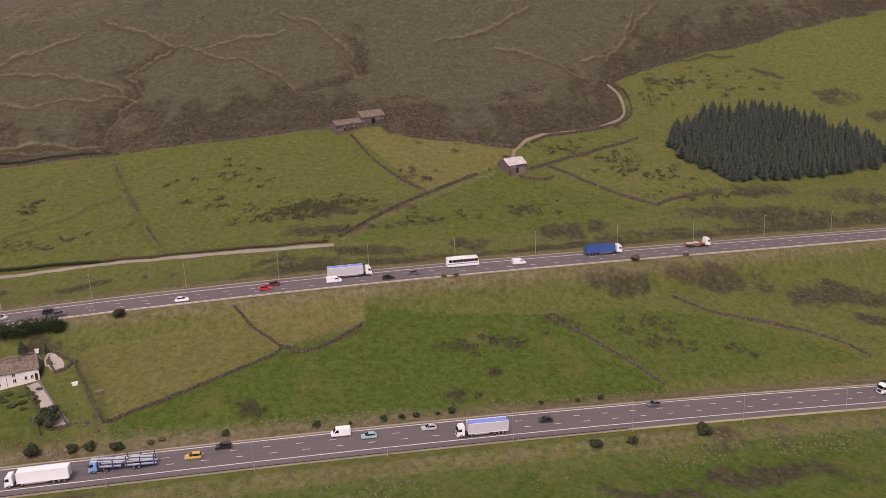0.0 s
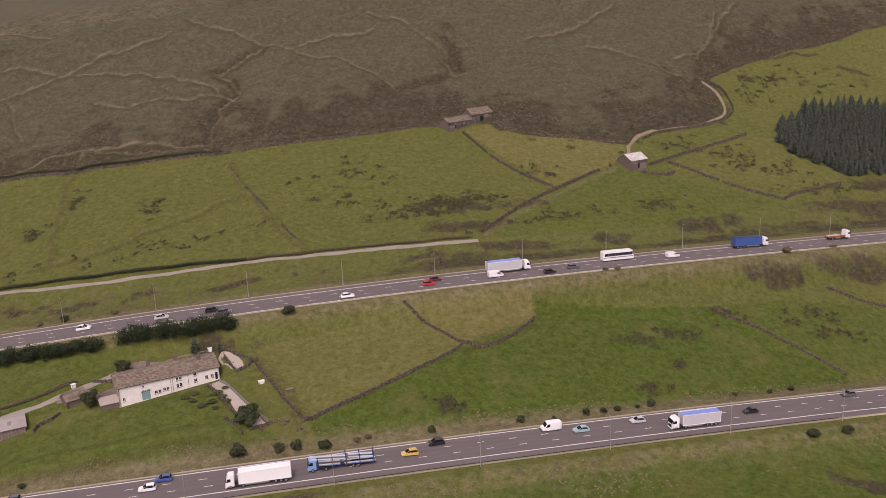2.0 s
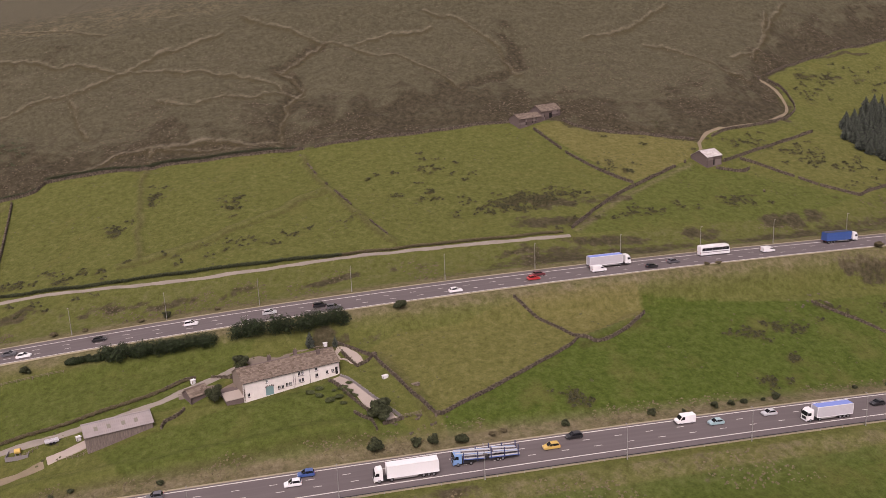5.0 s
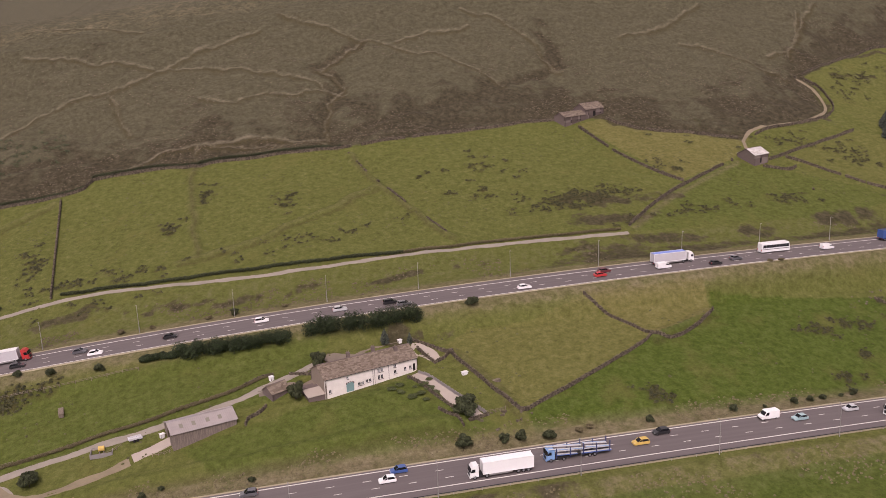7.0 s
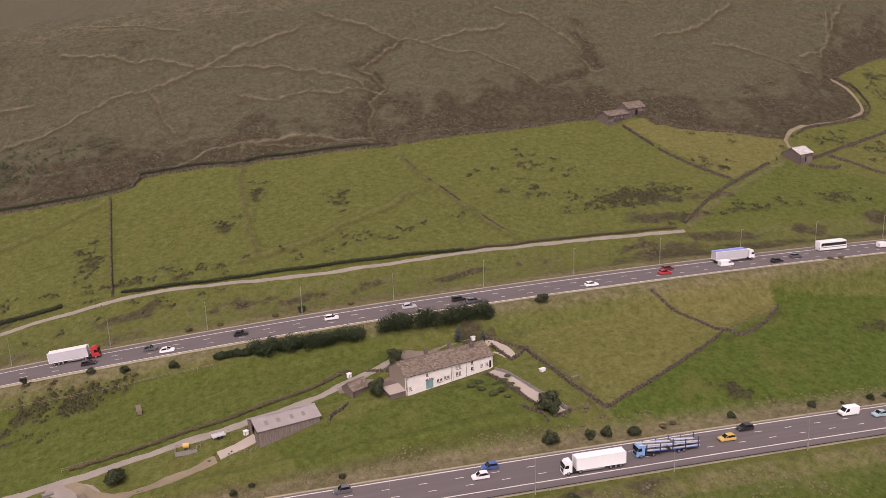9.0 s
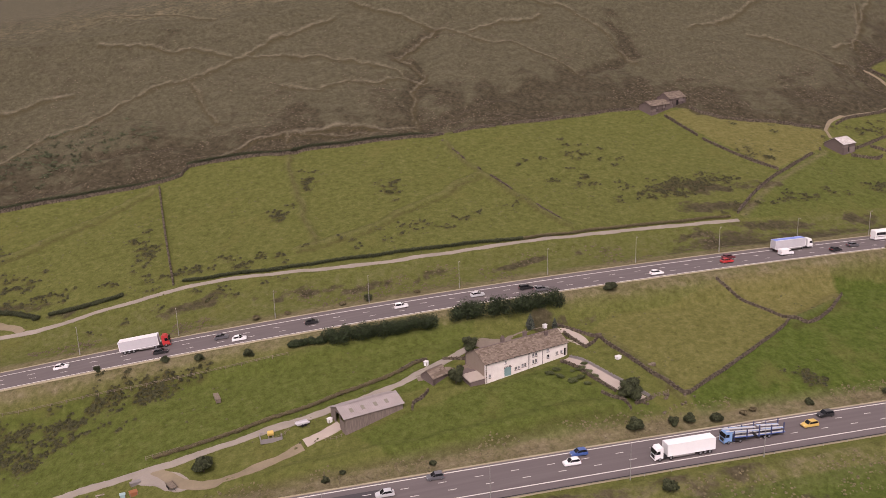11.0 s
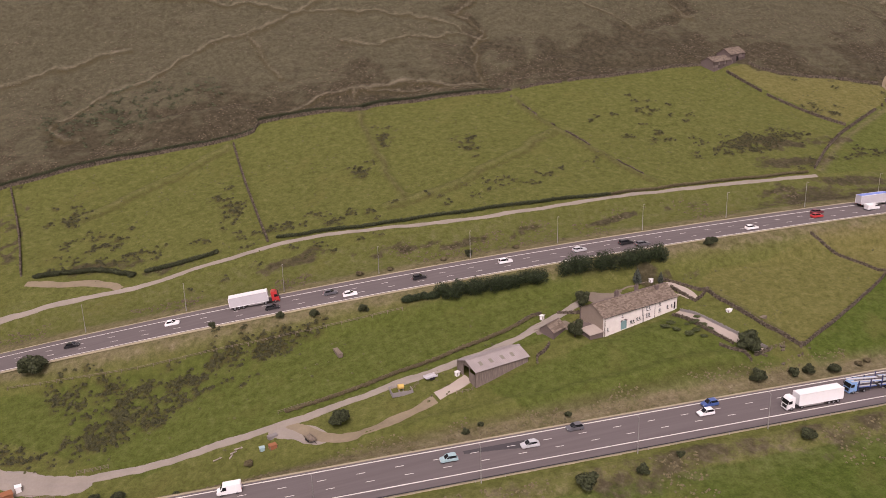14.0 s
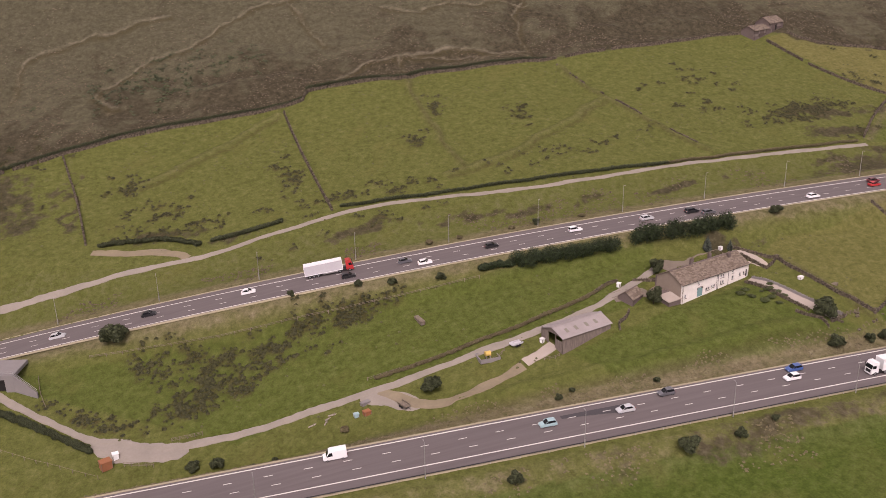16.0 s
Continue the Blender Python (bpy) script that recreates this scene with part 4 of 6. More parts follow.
hedge([(-50, 108.2), (-20, 107.6), (8, 107.3), (27, 107.6)], 1.2, 0.8, "low rough scrub along the gravel track", SCRUB, 0.2, density=0.4)
hedge([(-228.6, 135.4), (-218.9, 134.4), (-209, 132.6), (-200.1, 126)], 1.6, 1.3, "dark scrubby hedge above the track loop", LEAVES, 0.24, density=0.7)
hedge([(-196, 126), (-185, 124.5), (-175, 124.5)], 1.4, 1.1, "dark scrubby hedge beside the track", LEAVES, 0.24, density=0.7)
hedge([(-151.2, 197.6), (-134, 195.9), (-113.1, 196), (-83.5, 193), (-56, 190.6)], 1.4, 1.35, "dark heathery growth along the moor wall", LEAVES, 0.24, density=0.6)
hedge([(-262, 185.6), (-239.3, 190.6), (-222.2, 192.8), (-200.4, 196), (-182.2, 193.6), (-164, 191.6), (-154.6, 192.4)], 1.3, 1.2, "dark heathery growth along the moor wall", LEAVES, 0.24, density=0.6)
hedge([(-166, 48.6), (-150.9, 47.9), (-137.3, 49.2), (-123.5, 50.4), (-108, 53.2), (-99, 56.4)], 1.0, 0.7, "dark weedy ditch growth beside the farm lane", SCRUB, 0.2, density=0.6)
hedge([(-256, 77), (-245.5, 67.6), (-238, 60.4), (-232.6, 55)], 1.7, 1.4, "thick green hedge beside the farm lane", LEAVES, 0.24)

for a, b, r in ((-38.6, 67, 1.7), (-153.8, 75.2, 1.2), (-141, 72.2, 1.2), (-105, 21.5, 0.8), (-225.7, 87.5, 3.3), (-162.5, 77.8, 1.1), (-180, 82.4, 0.9)):
    bush(a, b, r)
for a, b, r in ((-34.4, 17.6, 1.5), (-7.5, 18.2, 1.0), (16, 18.3, 1.0), (-41.5, 18.6, 1.3), (-45.5, 18.8, 1.2), (-55.5, 19.2, 1.7), (25, 18, 0.5), (34, 18.3, 0.9), (39, 18.6, 0.8), (43, 18.9, 0.9), (49, 19.4, 0.6), (53, 19.6, 1.0), (79, 21.5, 0.7), (90, 22, 0.7), (97, 22.5, 0.8), (-129.2, 23.8, 0.8), (-125, 25.5, 0.7), (-205.4, 41.2, 1.5), (-210.9, 42.1, 1.4), (-193, 37, 0.7), (-198, 38, 0.6), (190, 24.5, 0.8)):
    bush(a, b, r)
for a, b, r in ((86, -4, 1.5), (96, -3.5, 1.3), (117, -1.5, 1.8), (-112.6, -3.4, 2.0), (-100, -3.6, 1.2), (-60, -5, 1.6), (-150, 0.5, 1.4), (-90, -2, 0.8)):
    bush(a, b, r, "dark bush on the bank below the motorway", group="bank bushes")
for a, b, r in ((-26.5, 18.5, 0.9), (-23.5, 18.8, 0.8), (-176.7, 37, 1.0), (-200, 36, 0.9), (-137, 94.5, 1.0), (-128, 93.5, 0.8), (-112, 92, 0.9), (62, 71.8, 0.8), (66, 72, 0.8), (130, 77, 1.5), (150, 80, 1.0), (-90, 90.5, 0.9)):
    bush(a, b, r, "low dry brown scrub bush on the verge", DRY, group="scrub bushes")
bush(-155.0, 38.9, 2.1, "dense dark tree standing on the lane's grass island", BUSHES, "tree", "tree", "farm trees", 1.3)
bush(-52.6, 27.6, 2.7, "broad dark green tree beside the concrete yard", BUSHES, "tree", "tree", "farm trees", 1.15)
bush(-92.0, 45.2, 1.9, "dark leafy tree beside the outbuilding", BUSHES, "tree", "tree", "farm trees", 1.3)
bush(-84.5, 56.6, 1.8, "small dark tree at the farm lane", BUSHES, "tree", "tree", "farm trees", 1.2)
bush(-104.5, 91.5, 1.1, "small dark shrub above the motorway")
bush(-58.3, 108.5, 0.9, "small dark shrub beside the track")
conifer(-65.6, 61.0, 4.6, 1.5, "single grey-green young conifer behind the house", "garden trees")
conifer(-58.8, 60.0, 3.2, 1.0, "single grey-green young conifer behind the house", "garden trees")
for a, b in ((-62, 41), (-65.5, 43), (-58.5, 39.5), (-57.6, 43.2), (-61, 38), (-66, 39.6), (-59.6, 41.4), (-57.2, 37.6), (-60.4, 35.6), (-63.6, 37.4), (-68, 41.8)):
    bush(a, b, rng.uniform(0.6, 1.2), "low tangled green garden shrub on the slope", GREEN, group="garden shrubs", tall=0.6)


# ---- rushes, heather and rough tufts ----
def tufts(name, xy, size, mat, label, seed):
    """Rounded tussocks: a skirt of leaning blades and a crown of upright ones."""
    r = np.random.default_rng(seed)
    x, y = xy[:, 0], xy[:, 1]
    n = len(x)
    s = size * r.uniform(0.5, 1.4, n)
    g = land(x, y)
    V, F = [], []
    for k in range(8):
        crown = k >= 5
        t = 2 * math.pi * k / (3 if crown else 5) + r.uniform(-0.5, 0.5, n)
        c, q = np.cos(t), np.sin(t)
        a, b = (0.5, 0.05) if crown else (1.0, 0.45)
        w = (0.42 if crown else 0.5) * s
        low = np.stack([x + a * s * c, y + a * s * q, g + (0.38 * s if crown else -0.05)], 1)
        tip = np.stack([x + b * s * c, y + b * s * q, g + s * r.uniform(0.5, 0.72, n) * (1 if crown else 0.75)], 1)
        sx = np.stack([-q * w, c * w, 0 * w], 1)
        V.append(np.stack([low - sx, low + sx, tip + sx * 0.7, tip - sx * 0.7], 1).reshape(-1, 3))
        F.append(4 * n * k + 4 * np.arange(n)[:, None] + np.arange(4)[None])
    tagged(new(name, mesh_of(name, np.concatenate(V), np.concatenate(F), mat)), label, "plants", kind="stuff")


tufts("rushes", rush, 0.5, RUSH, "brown-green clumps of rushes in the pasture", 41)
loose = np.stack([rng.uniform(-250, 200, 5200), rng.uniform(20, 190, 5200)], 1)
loose = clumped(loose, 0.05, 0.22)
loose = loose[(loose[:, 1] > far_y(loose[:, 0]) + 26) | ((loose[:, 1] < far_y(loose[:, 0]) - 20) & (loose[:, 1] > near_y(loose[:, 0]) + 14))]
tufts("rough_grass", loose, 0.34, TUSSOCK, "scattered coarse tussocks in the grazed fields", 42)
heath = np.stack([rng.uniform(-290, 320, 60000), rng.uniform(165, 320, 60000)], 1)
heath = heath[heath[:, 1] > moor_edge(heath[:, 0]) + 1.5]
heath = heath[heath[:, 1] - moor_edge(heath[:, 0]) < 18 + 90 * rng.random(len(heath)) ** 2]
heath = clumped(heath, 0.035, 0.1)
tufts("heather", heath, 0.3, HEATHER, "brown heather and bilberry tufts over the moor", 43)
bankside = scatter(360, -200, 221, 24, 10, 5)
tufts("heather_bank", bankside, 0.55, LEAVES, "dark shrubby growth on the moor bank", 44)
bank = np.stack([rng.uniform(-280, 300, 15000), rng.uniform(-1, 1, 15000)], 1)
b1, b2, b3 = bank[:5000].copy(), bank[5000:10500].copy(), bank[10500:].copy()
b1[:, 1] = near_y(b1[:, 0]) + 5.5 + 4 * b1[:, 1]
b2[:, 1] = far_y(b2[:, 0]) + np.where(b2[:, 0] < -150, 9.5 + 3.5 * b2[:, 1], 12.5 + 6.5 * b2[:, 1])
b3[:, 1] = near_y(b3[:, 0]) - 23 + 5.5 * b3[:, 1]
tufts("verge_grass", clumped(np.concatenate([b1, b3]), 0.06, -0.05), 0.3, SCRUB, "dry tussocky grass on the motorway verges", 45)
tufts("bank_heather", clumped(b2, 0.045, 0.2), 0.3, HEATHER, "brown growth on the cutting bank", 46)
side = np.stack([rng.uniform(100, 300, 4200), rng.uniform(50, 160, 4200)], 1)
side = clumped(side[inside(side[:, 0], side[:, 1], [(125, 64), (150, 62), (190, 50), (330, 70), (330, 92), (110, 74)]) | inside(side[:, 0], side[:, 1], [(128, 104), (158, 121), (200, 136), (330, 150), (330, 112)])], 0.04, -0.1)
tufts("rough_slope", side, 0.35, HEATHER, "brown rough grass and heath beside the motorway", 47)


# ---- buildings ----
def wall_with_holes(length, low, high, thick, holes):
    """A wall along x from 0, its outer face at y = 0, with openings (x0, x1, z0, z1) right through."""
    s = Shape()
    xs = sorted({0.0, length, *(h[0] for h in holes), *(h[1] for h in holes)})
    zs = sorted({low, high, *(h[2] for h in holes), *(h[3] for h in holes)})
    for x0, x1 in zip(xs[:-1], xs[1:]):
        for z0, z1 in zip(zs[:-1], zs[1:]):
            if not any(a <= x0 and x1 <= b and c <= z0 and z1 <= d for a, b, c, d in holes):
                s.box(x0, x1, 0, thick, z0, z1)
    return s


def gable(depth, low, eave, rise, thick, x):
    p = [(0, low), (depth, low), (depth, eave), (depth / 2, eave + rise), (0, eave)]
    v = [(x, y, z) for y, z in p] + [(x + thick, y, z) for y, z in p]
    return Shape().add(v, [(4, 3, 2, 1, 0), (5, 6, 7, 8, 9)] + [(i, (i + 1) % 5, 5 + (i + 1) % 5, 5 + i) for i in range(5)])


def roof_slope(length, half, eave, rise, sign, depth, course=0.42, over=0.3, piece=None):
    """One slope laid in overlapping courses, broken into slates of uneven width."""
    s = Shape()
    run = math.hypot(half, rise)
    rows = int(run / course) + 1
    ang = math.atan2(rise, half)
    for k in range(rows):
        x = -over
        while x < length + over:
            w = length + 2 * over if piece is None else piece * rng.uniform(0.7, 1.4)
            x1 = min(x + w, length + over)
            a, b = -over + k * (run + over) / rows, -over + (k + 1.25) * (run + over) / rows
            lift = 0.05 + rng.uniform(0, 0.02)
            pts = []
            for d, t in ((a, lift + 0.035), (b, lift)):
                for tt in (t, t - 0.05):
                    pts.append((d * math.cos(ang) - tt * math.sin(ang), eave + d * math.sin(ang) + tt * math.cos(ang)))
            v = [(xx, y if sign > 0 else depth - y, z) for xx in (x, x1 - 0.015) for y, z in pts]
            s.add(v, [(0, 1, 5, 4), (2, 0, 4, 6), (3, 2, 6, 7), (1, 3, 7, 5), (0, 2, 3, 1), (4, 5, 7, 6)])
            x = x1
    return s


def windowed(ob, x0, x1, z0, z1, bars=1, deep=0.16, mat=None):
    """A framed window set into an opening."""
    fr = Shape()
    mat = mat or PAINTS["white"]
    for a, b, c, d in ((x0, x1, z0, z0 + 0.07), (x0, x1, z1 - 0.07, z1), (x0, x0 + 0.07, z0, z1), (x1 - 0.07, x1, z0, z1)):
        fr.box(a, b, deep, deep + 0.06, c, d)
    for k in range(bars):
        m = x0 + (x1 - x0) * (k + 1) / (bars + 1)
        fr.box(m - 0.03, m + 0.03, deep, deep + 0.06, z0, z1)
    w = part("window", fr, mat, ob)
    part("pane", Shape().box(x0 + 0.05, x1 - 0.05, deep + 0.025, deep + 0.04, z0 + 0.05, z1 - 0.05), GLASS, w)
    part("sill", Shape().box(x0 - 0.08, x1 + 0.08, -0.08, 0.12, z0 - 0.1, z0), BARNSTONE, w)


def stone_house():
    L, D, E, R = 26.4, 9.4, 4.0, 2.5
    ob = thing("farmhouse", "long whitewashed stone farmhouse with a stone-slate roof", "house", -84.6, 43.7, 15.3, 9.8)
    low = -2.4
    holes = [(1.0, 1.7, 0.0, 1.0), (5.8, 8.0, -0.8, 1.7), (9.1, 9.9, 0.2, 1.1), (10.05, 10.8, 0.2, 1.1), (11.3, 12.05, 0.5, 1.4), (12.2, 12.95, 0.5, 1.4),
             (14.8, 15.5, 0.6, 1.7), (15.7, 16.4, 0.6, 1.7), (14.8, 15.5, 2.5, 3.5), (15.7, 16.4, 2.5, 3.5), (19.5, 20.4, 1.0, 2.0), (19.5, 20.3, 2.8, 3.6), (22.5, 23.3, 1.3, 2.2), (24.1, 24.9, 1.3, 2.2), (25.2, 26.1, 0.5, 2.6), (6.0, 6.6, 2.7, 3.4)]
    part("front_wall", wall_with_holes(L, low, E, 0.45, holes), RENDERED, ob, "whitewashed front wall")
    part("back_wall", Shape().box(0, L, D - 0.45, D, low, E), BARNSTONE, ob)
    part("gable_wall", gable(D, low, E, R, 0.45, 0.003), GABLESTONE, ob, "bare brown gritstone gable")
    part("gable_wall", gable(D, low, E, R, 0.45, L - 0.453), RENDERED, ob, "whitewashed gable")
    # floor coloured near-black in place of indoor shade
    part("inner_floor", Shape().box(0.4, L - 0.4, 0.45, D - 0.45, -0.9, -0.7), VOID, ob)
    part("roof", roof_slope(L, D / 2, E, R, 1, D, piece=0.6), SLATE, ob, "brown stone-slate roof slope")
    part("roof", roof_slope(L, D / 2, E, R, -1, D, piece=0.6), SLATE, ob, "brown stone-slate roof slope")
    part("ridge", Shape().box(-0.3, L + 0.3, D / 2 - 0.16, D / 2 + 0.16, E + R + 0.0, E + R + 0.13), BARNSTONE, ob)
    for x in (8.6, 15.8, 21.6):
        c = part("chimney", Shape().box(x, x + 0.95, D / 2 + 0.35 if x < 20 else D / 2 - 1.4, D / 2 + 1.0 if x < 20 else D / 2 - 0.7, E + 0.5, E + R + (1.3 if x < 20 else 0.6)), BARNSTONE, ob)
        yy, zz = (D / 2 + 0.67, E + R + 1.3) if x < 20 else (D / 2 - 1.05, E + R + 0.6)
        for q in (0.25, 0.7):
            part("chimney_pot", Shape().tube((x + q, yy, zz), (x + q, yy, zz + 0.45), 0.13, 0.11, 8), SLATE, c)
    for k, (a, b, c, d) in enumerate(holes):
        if k in (1, 14):
            continue
        windowed(ob, a, b, c, d)
    door = Shape().box(5.82, 7.98, 0.12, 0.2, -0.8, 1.68)
    for k in range(1, 6):
        door.box(5.95 + k * 0.317 - 0.02, 5.95 + k * 0.317 + 0.02, 0.09, 0.12, -0.55, 1.5)
    part("barn_door", door, TEAL, ob, "faded teal wooden barn door")
    # flat black panel for the unlit doorway
    part("door", Shape().box(25.22, 26.08, 0.15, 0.2, 0.5, 2.6), VOID, ob, "black panel painting the shade of the doorway")
    arch = Shape()
    for k in range(7):
        t = math.pi * k / 6
        arch.box(-0.2, 0.2, -0.04, 0.1, -0.12, 0.12, pose(6.9 - 1.05 * math.cos(t), 0, 1.55 + 0.35 * math.sin(t), 0, 90 * math.cos(t), 0))
    part("door_arch", arch, BARNSTONE, ob)
    gut = Shape().tube((0, -0.28, E - 0.1), (L, -0.28, E - 0.1), 0.07, 0.07, 8)
    part("gutter", gut, DARKSTEEL, ob)
    for x in (13.4, 13.9, 18.0):
        part("downpipe", Shape().tube((x, -0.07, -0.5), (x, -0.07, E - 0.15), 0.05, 0.05, 6), DARKSTEEL, ob)
    # lean-to against the bare gable
    lean = part("lean_to", Shape().box(-4.4, 0, 0.3, 3.9, low, 0.2).box(-4.4, 0, 3.9, 7.2, low, 0.9), BARNSTONE, ob, "low stone lean-to")
    slab = Shape().add([(-4.7, 0.1, 0.2), (0, 0.1, 0.2), (0, 4.0, 0.95), (-4.7, 4.0, 0.95), (-4.7, 0.1, 0.35), (0, 0.1, 0.35), (0, 4.0, 1.1), (-4.7, 4.0, 1.1)], [(3, 2, 1, 0), (4, 5, 6, 7), (0, 1, 5, 4), (1, 2, 6, 5), (2, 3, 7, 6), (3, 0, 4, 7)])
    part("lean_to_roof", slab, CONCRETE, lean, "pale flat concrete roof")
    part("back_lean_to", Shape().box(-3.0, 0, 6.2, 9.0, low, 0.2), GABLESTONE, ob, "stone outshut")
    part("outshut_roof", Shape().add([(-3.2, 6.0, 0.15), (0, 6.0, 0.9), (0, 9.2, 0.9), (-3.2, 9.2, 0.15), (-3.2, 6.0, 0.3), (0, 6.0, 1.05), (0, 9.2, 1.05), (-3.2, 9.2, 0.3)], [(3, 2, 1, 0), (4, 5, 6, 7), (0, 1, 5, 4), (1, 2, 6, 5), (2, 3, 7, 6), (3, 0, 4, 7)]), SLATE, ob)


def field_barn(name, label, x, y, z, turn, L, D, E, R, wall, roof, holes=(), door=None, low=-2.5):
    ob = thing(name, label, "barn", x, y, turn, z, "stone barns")
    openings = list(holes) + ([door] if door else [])
    part("front_wall", wall_with_holes(L, low, E, 0.5, openings), wall, ob)
    part("back_wall", Shape().box(0, L, D - 0.5, D, low, E), wall, ob)
    for q in (0.003, L - 0.503):
        part("gable_wall", gable(D, low, E, R, 0.5, q), wall, ob)
    for sign in (1, -1):
        part("roof", roof_slope(L, D / 2, E, R, sign, D, piece=0.8, course=0.5), roof, ob)
    part("ridge", Shape().box(-0.25, L + 0.25, D / 2 - 0.15, D / 2 + 0.15, E + R, E + R + 0.12), wall, ob)
    for a, b, c, d in holes:
        # black panel fills the hole, its colour standing for the shade within
        part("window", Shape().box(a, b, 0.3, 0.36, c, d), VOID, ob, "black panel painting the shade of an empty window opening")
    if door:
        # likewise a black panel for the shade in the doorway
        part("door", Shape().box(door[0], door[1], 0.35, 0.41, door[2], door[3]), VOID, ob, "black panel painting the shade of an open doorway")
    return ob


def farm_shed():
    L, D, E, R = 15.6, 8.2, 3.0, 1.5
    ob = thing("farm_shed", "weathered board farm shed with grey corrugated roof", "shed", -122.1, 36.6, 14.5, 5.3)
    low = -2.2
    front = Shape()
    x = 0.0
    while x < L - 0.01:
        w = min(0.32, L - x)
        front.box(x + 0.01, x + w - 0.01, -rng.uniform(0, 0.03), 0.1, low, E + rng.uniform(-0.05, 0))
        x += w
    part("board_wall", front, CLAD, ob)
    part("board_wall", Shape().box(0.1, L, D - 0.1, D, low, E), CLAD, ob)
    part("gable_wall", gable(D, low, E, R, 0.1, L - 0.1), CLAD, ob)
    end = Shape().box(0, 0.1, 5.6, D, low, E + 0.3).box(0, 0.1, 0, 2.9, low, 1.9)
    part("end_boarding", end, CLAD, ob, "grey boarded end with an open bay")
    part("gable_sheet", Shape().add([(0, 0, E), (0, D, E), (0, D / 2, E + R), (0.1, 0, E), (0.1, D, E), (0.1, D / 2, E + R)], [(0, 2, 1), (3, 4, 5), (0, 1, 4, 3), (1, 2, 5, 4), (2, 0, 3, 5)]), CLAD, ob)
    for y in (0.12, 2.9, 5.6, D - 0.12):
        part("post", Shape().box(0.0, 0.22, y - 0.11, y + 0.11, low, E), OLDWOOD, ob)
    # floor painted near-black for the shade under the roof
    part("shade_black_floor", Shape().box(0.1, L - 0.1, 0.1, D - 0.1, -0.9, -0.8), VOID, ob)
    ang = math.atan2(R, D / 2)
    for sign in (1, -1):
        sheet = Shape()
        n, ridge = int(L / 0.22), []
        for k in range(n + 1):
            for d in (-0.35, math.hypot(D / 2, R) + 0.02):
                t = 0.06 + (0.045 if k % 2 else 0.0)
                y, z = d * math.cos(ang) - t * math.sin(ang), E + d * math.sin(ang) + t * math.cos(ang)
                ridge.append((-0.35 + k * (L + 0.7) / n, y if sign > 0 else D - y, z))
        top = len(ridge)
        sheet.add(ridge + [(a, b, c - 0.05) for a, b, c in ridge], [(2 * k, 2 * k + 2, 2 * k + 3, 2 * k + 1) for k in range(n)] + [(top + 2 * k, top + 2 * k + 1, top + 2 * k + 3, top + 2 * k + 2) for k in range(n)] + [(0, 1, top + 1, top), (2 * n, top + 2 * n, top + 2 * n + 1, 2 * n + 1)])
        roof = part("roof", sheet, SHEET, ob)
        if sign > 0:
            for q in (2.2, 5.2, 8.6, 11.6):
                p = []
                for d in (1.3, 2.7):
                    y, z = d * math.cos(ang) - 0.13 * math.sin(ang), E + d * math.sin(ang) + 0.13 * math.cos(ang)
                    p += [(q, y, z), (q + 0.9, y, z), (q, y, z - 0.06), (q + 0.9, y, z - 0.06)]
                part("skylight", Shape().add(p, [(0, 1, 5, 4), (2, 6, 7, 3), (0, 4, 6, 2), (1, 3, 7, 5), (0, 2, 3, 1), (4, 5, 7, 6)]), SKYLIGHT, roof)
    part("ridge", Shape().box(-0.35, L + 0.35, D / 2 - 0.25, D / 2 + 0.25, E + R + 0.07, E + R + 0.16), SHEET, ob)


stone_house()
farm_shed()
field_barn("outbuilding", "small square stone outbuilding with a slate roof", -97.7, 46.0, 8.9, 30, 5.2, 4.4, 2.1, 1.6, BARNSTONE, SLATE, low=-1.5)
field_barn("stone_barn", "derelict stone field barn with small dark windows", 38.5, 184.6, 55.4, 24, 13.0, 6.6, 3.0, 1.7, BARNSTONE, SLATE, [(7.2, 7.9, 0.6, 1.4), (9.2, 9.9, 0.6, 1.4)], (3.4, 4.2, 0.1, 1.5))
field_barn("stone_barn", "tall derelict stone barn with an arched black panel painting the shade of the doorway", 50.3, 190.2, 57.0, 24, 11.5, 7.0, 3.4, 2.3, BARNSTONE, SLATE, [(1.5, 2.1, 0.8, 1.6), (9.2, 9.9, 0.8, 1.6)], (4.6, 6.6, 0.0, 2.4))
field_barn("stone_barn", "square stone field barn with a pale sheet roof", 104.3, 146.0, 39.0, 18, 8.4, 8.8, 3.6, 2.3, BARNSTONE, PALEROOF, [], (3.4, 4.6, 0, 2.2))


# ---- farmyard ----
def slab(name, points, top, mat, label, category):
    """A flat-topped yard slab on the slope, following the ground."""
    v, f = [], []
    n = len(points)
    for a, b in points:
        v.append((a, b, height(a, b) + top))
    for a, b in points:
        v.append((a, b, height(a, b) - 1.0))
    f = [tuple(range(n))] + [(i, n + i, n + (i + 1) % n, (i + 1) % n) for i in range(n)]
    me = bpy.data.meshes.new(name)
    me.from_pydata(v, [], f)
    me.materials.append(mat)
    return tagged(new(name, me), label, category, kind="structure")


track([(-60.6, 48.4), (-56.8, 39.8), (-52.6, 32), (-49.4, 26.6)], 3.0, CONCRETE, "pale concrete ramp beside the farmhouse")
track([(-58.8, 59), (-55.5, 54), (-53.2, 50.2)], 4.2, CONCRETE, "pale concrete yard behind the farmhouse")
track([(-83, 59.5), (-76, 57), (-68, 57.5), (-60, 59)], 4.5, YARD, "gravel farmyard behind the house")
track([(-131.6, 37.6), (-126.5, 39.0), (-122.6, 40.6)], 2.6, CONCRETE, "pale concrete apron before the shed", 0.16)
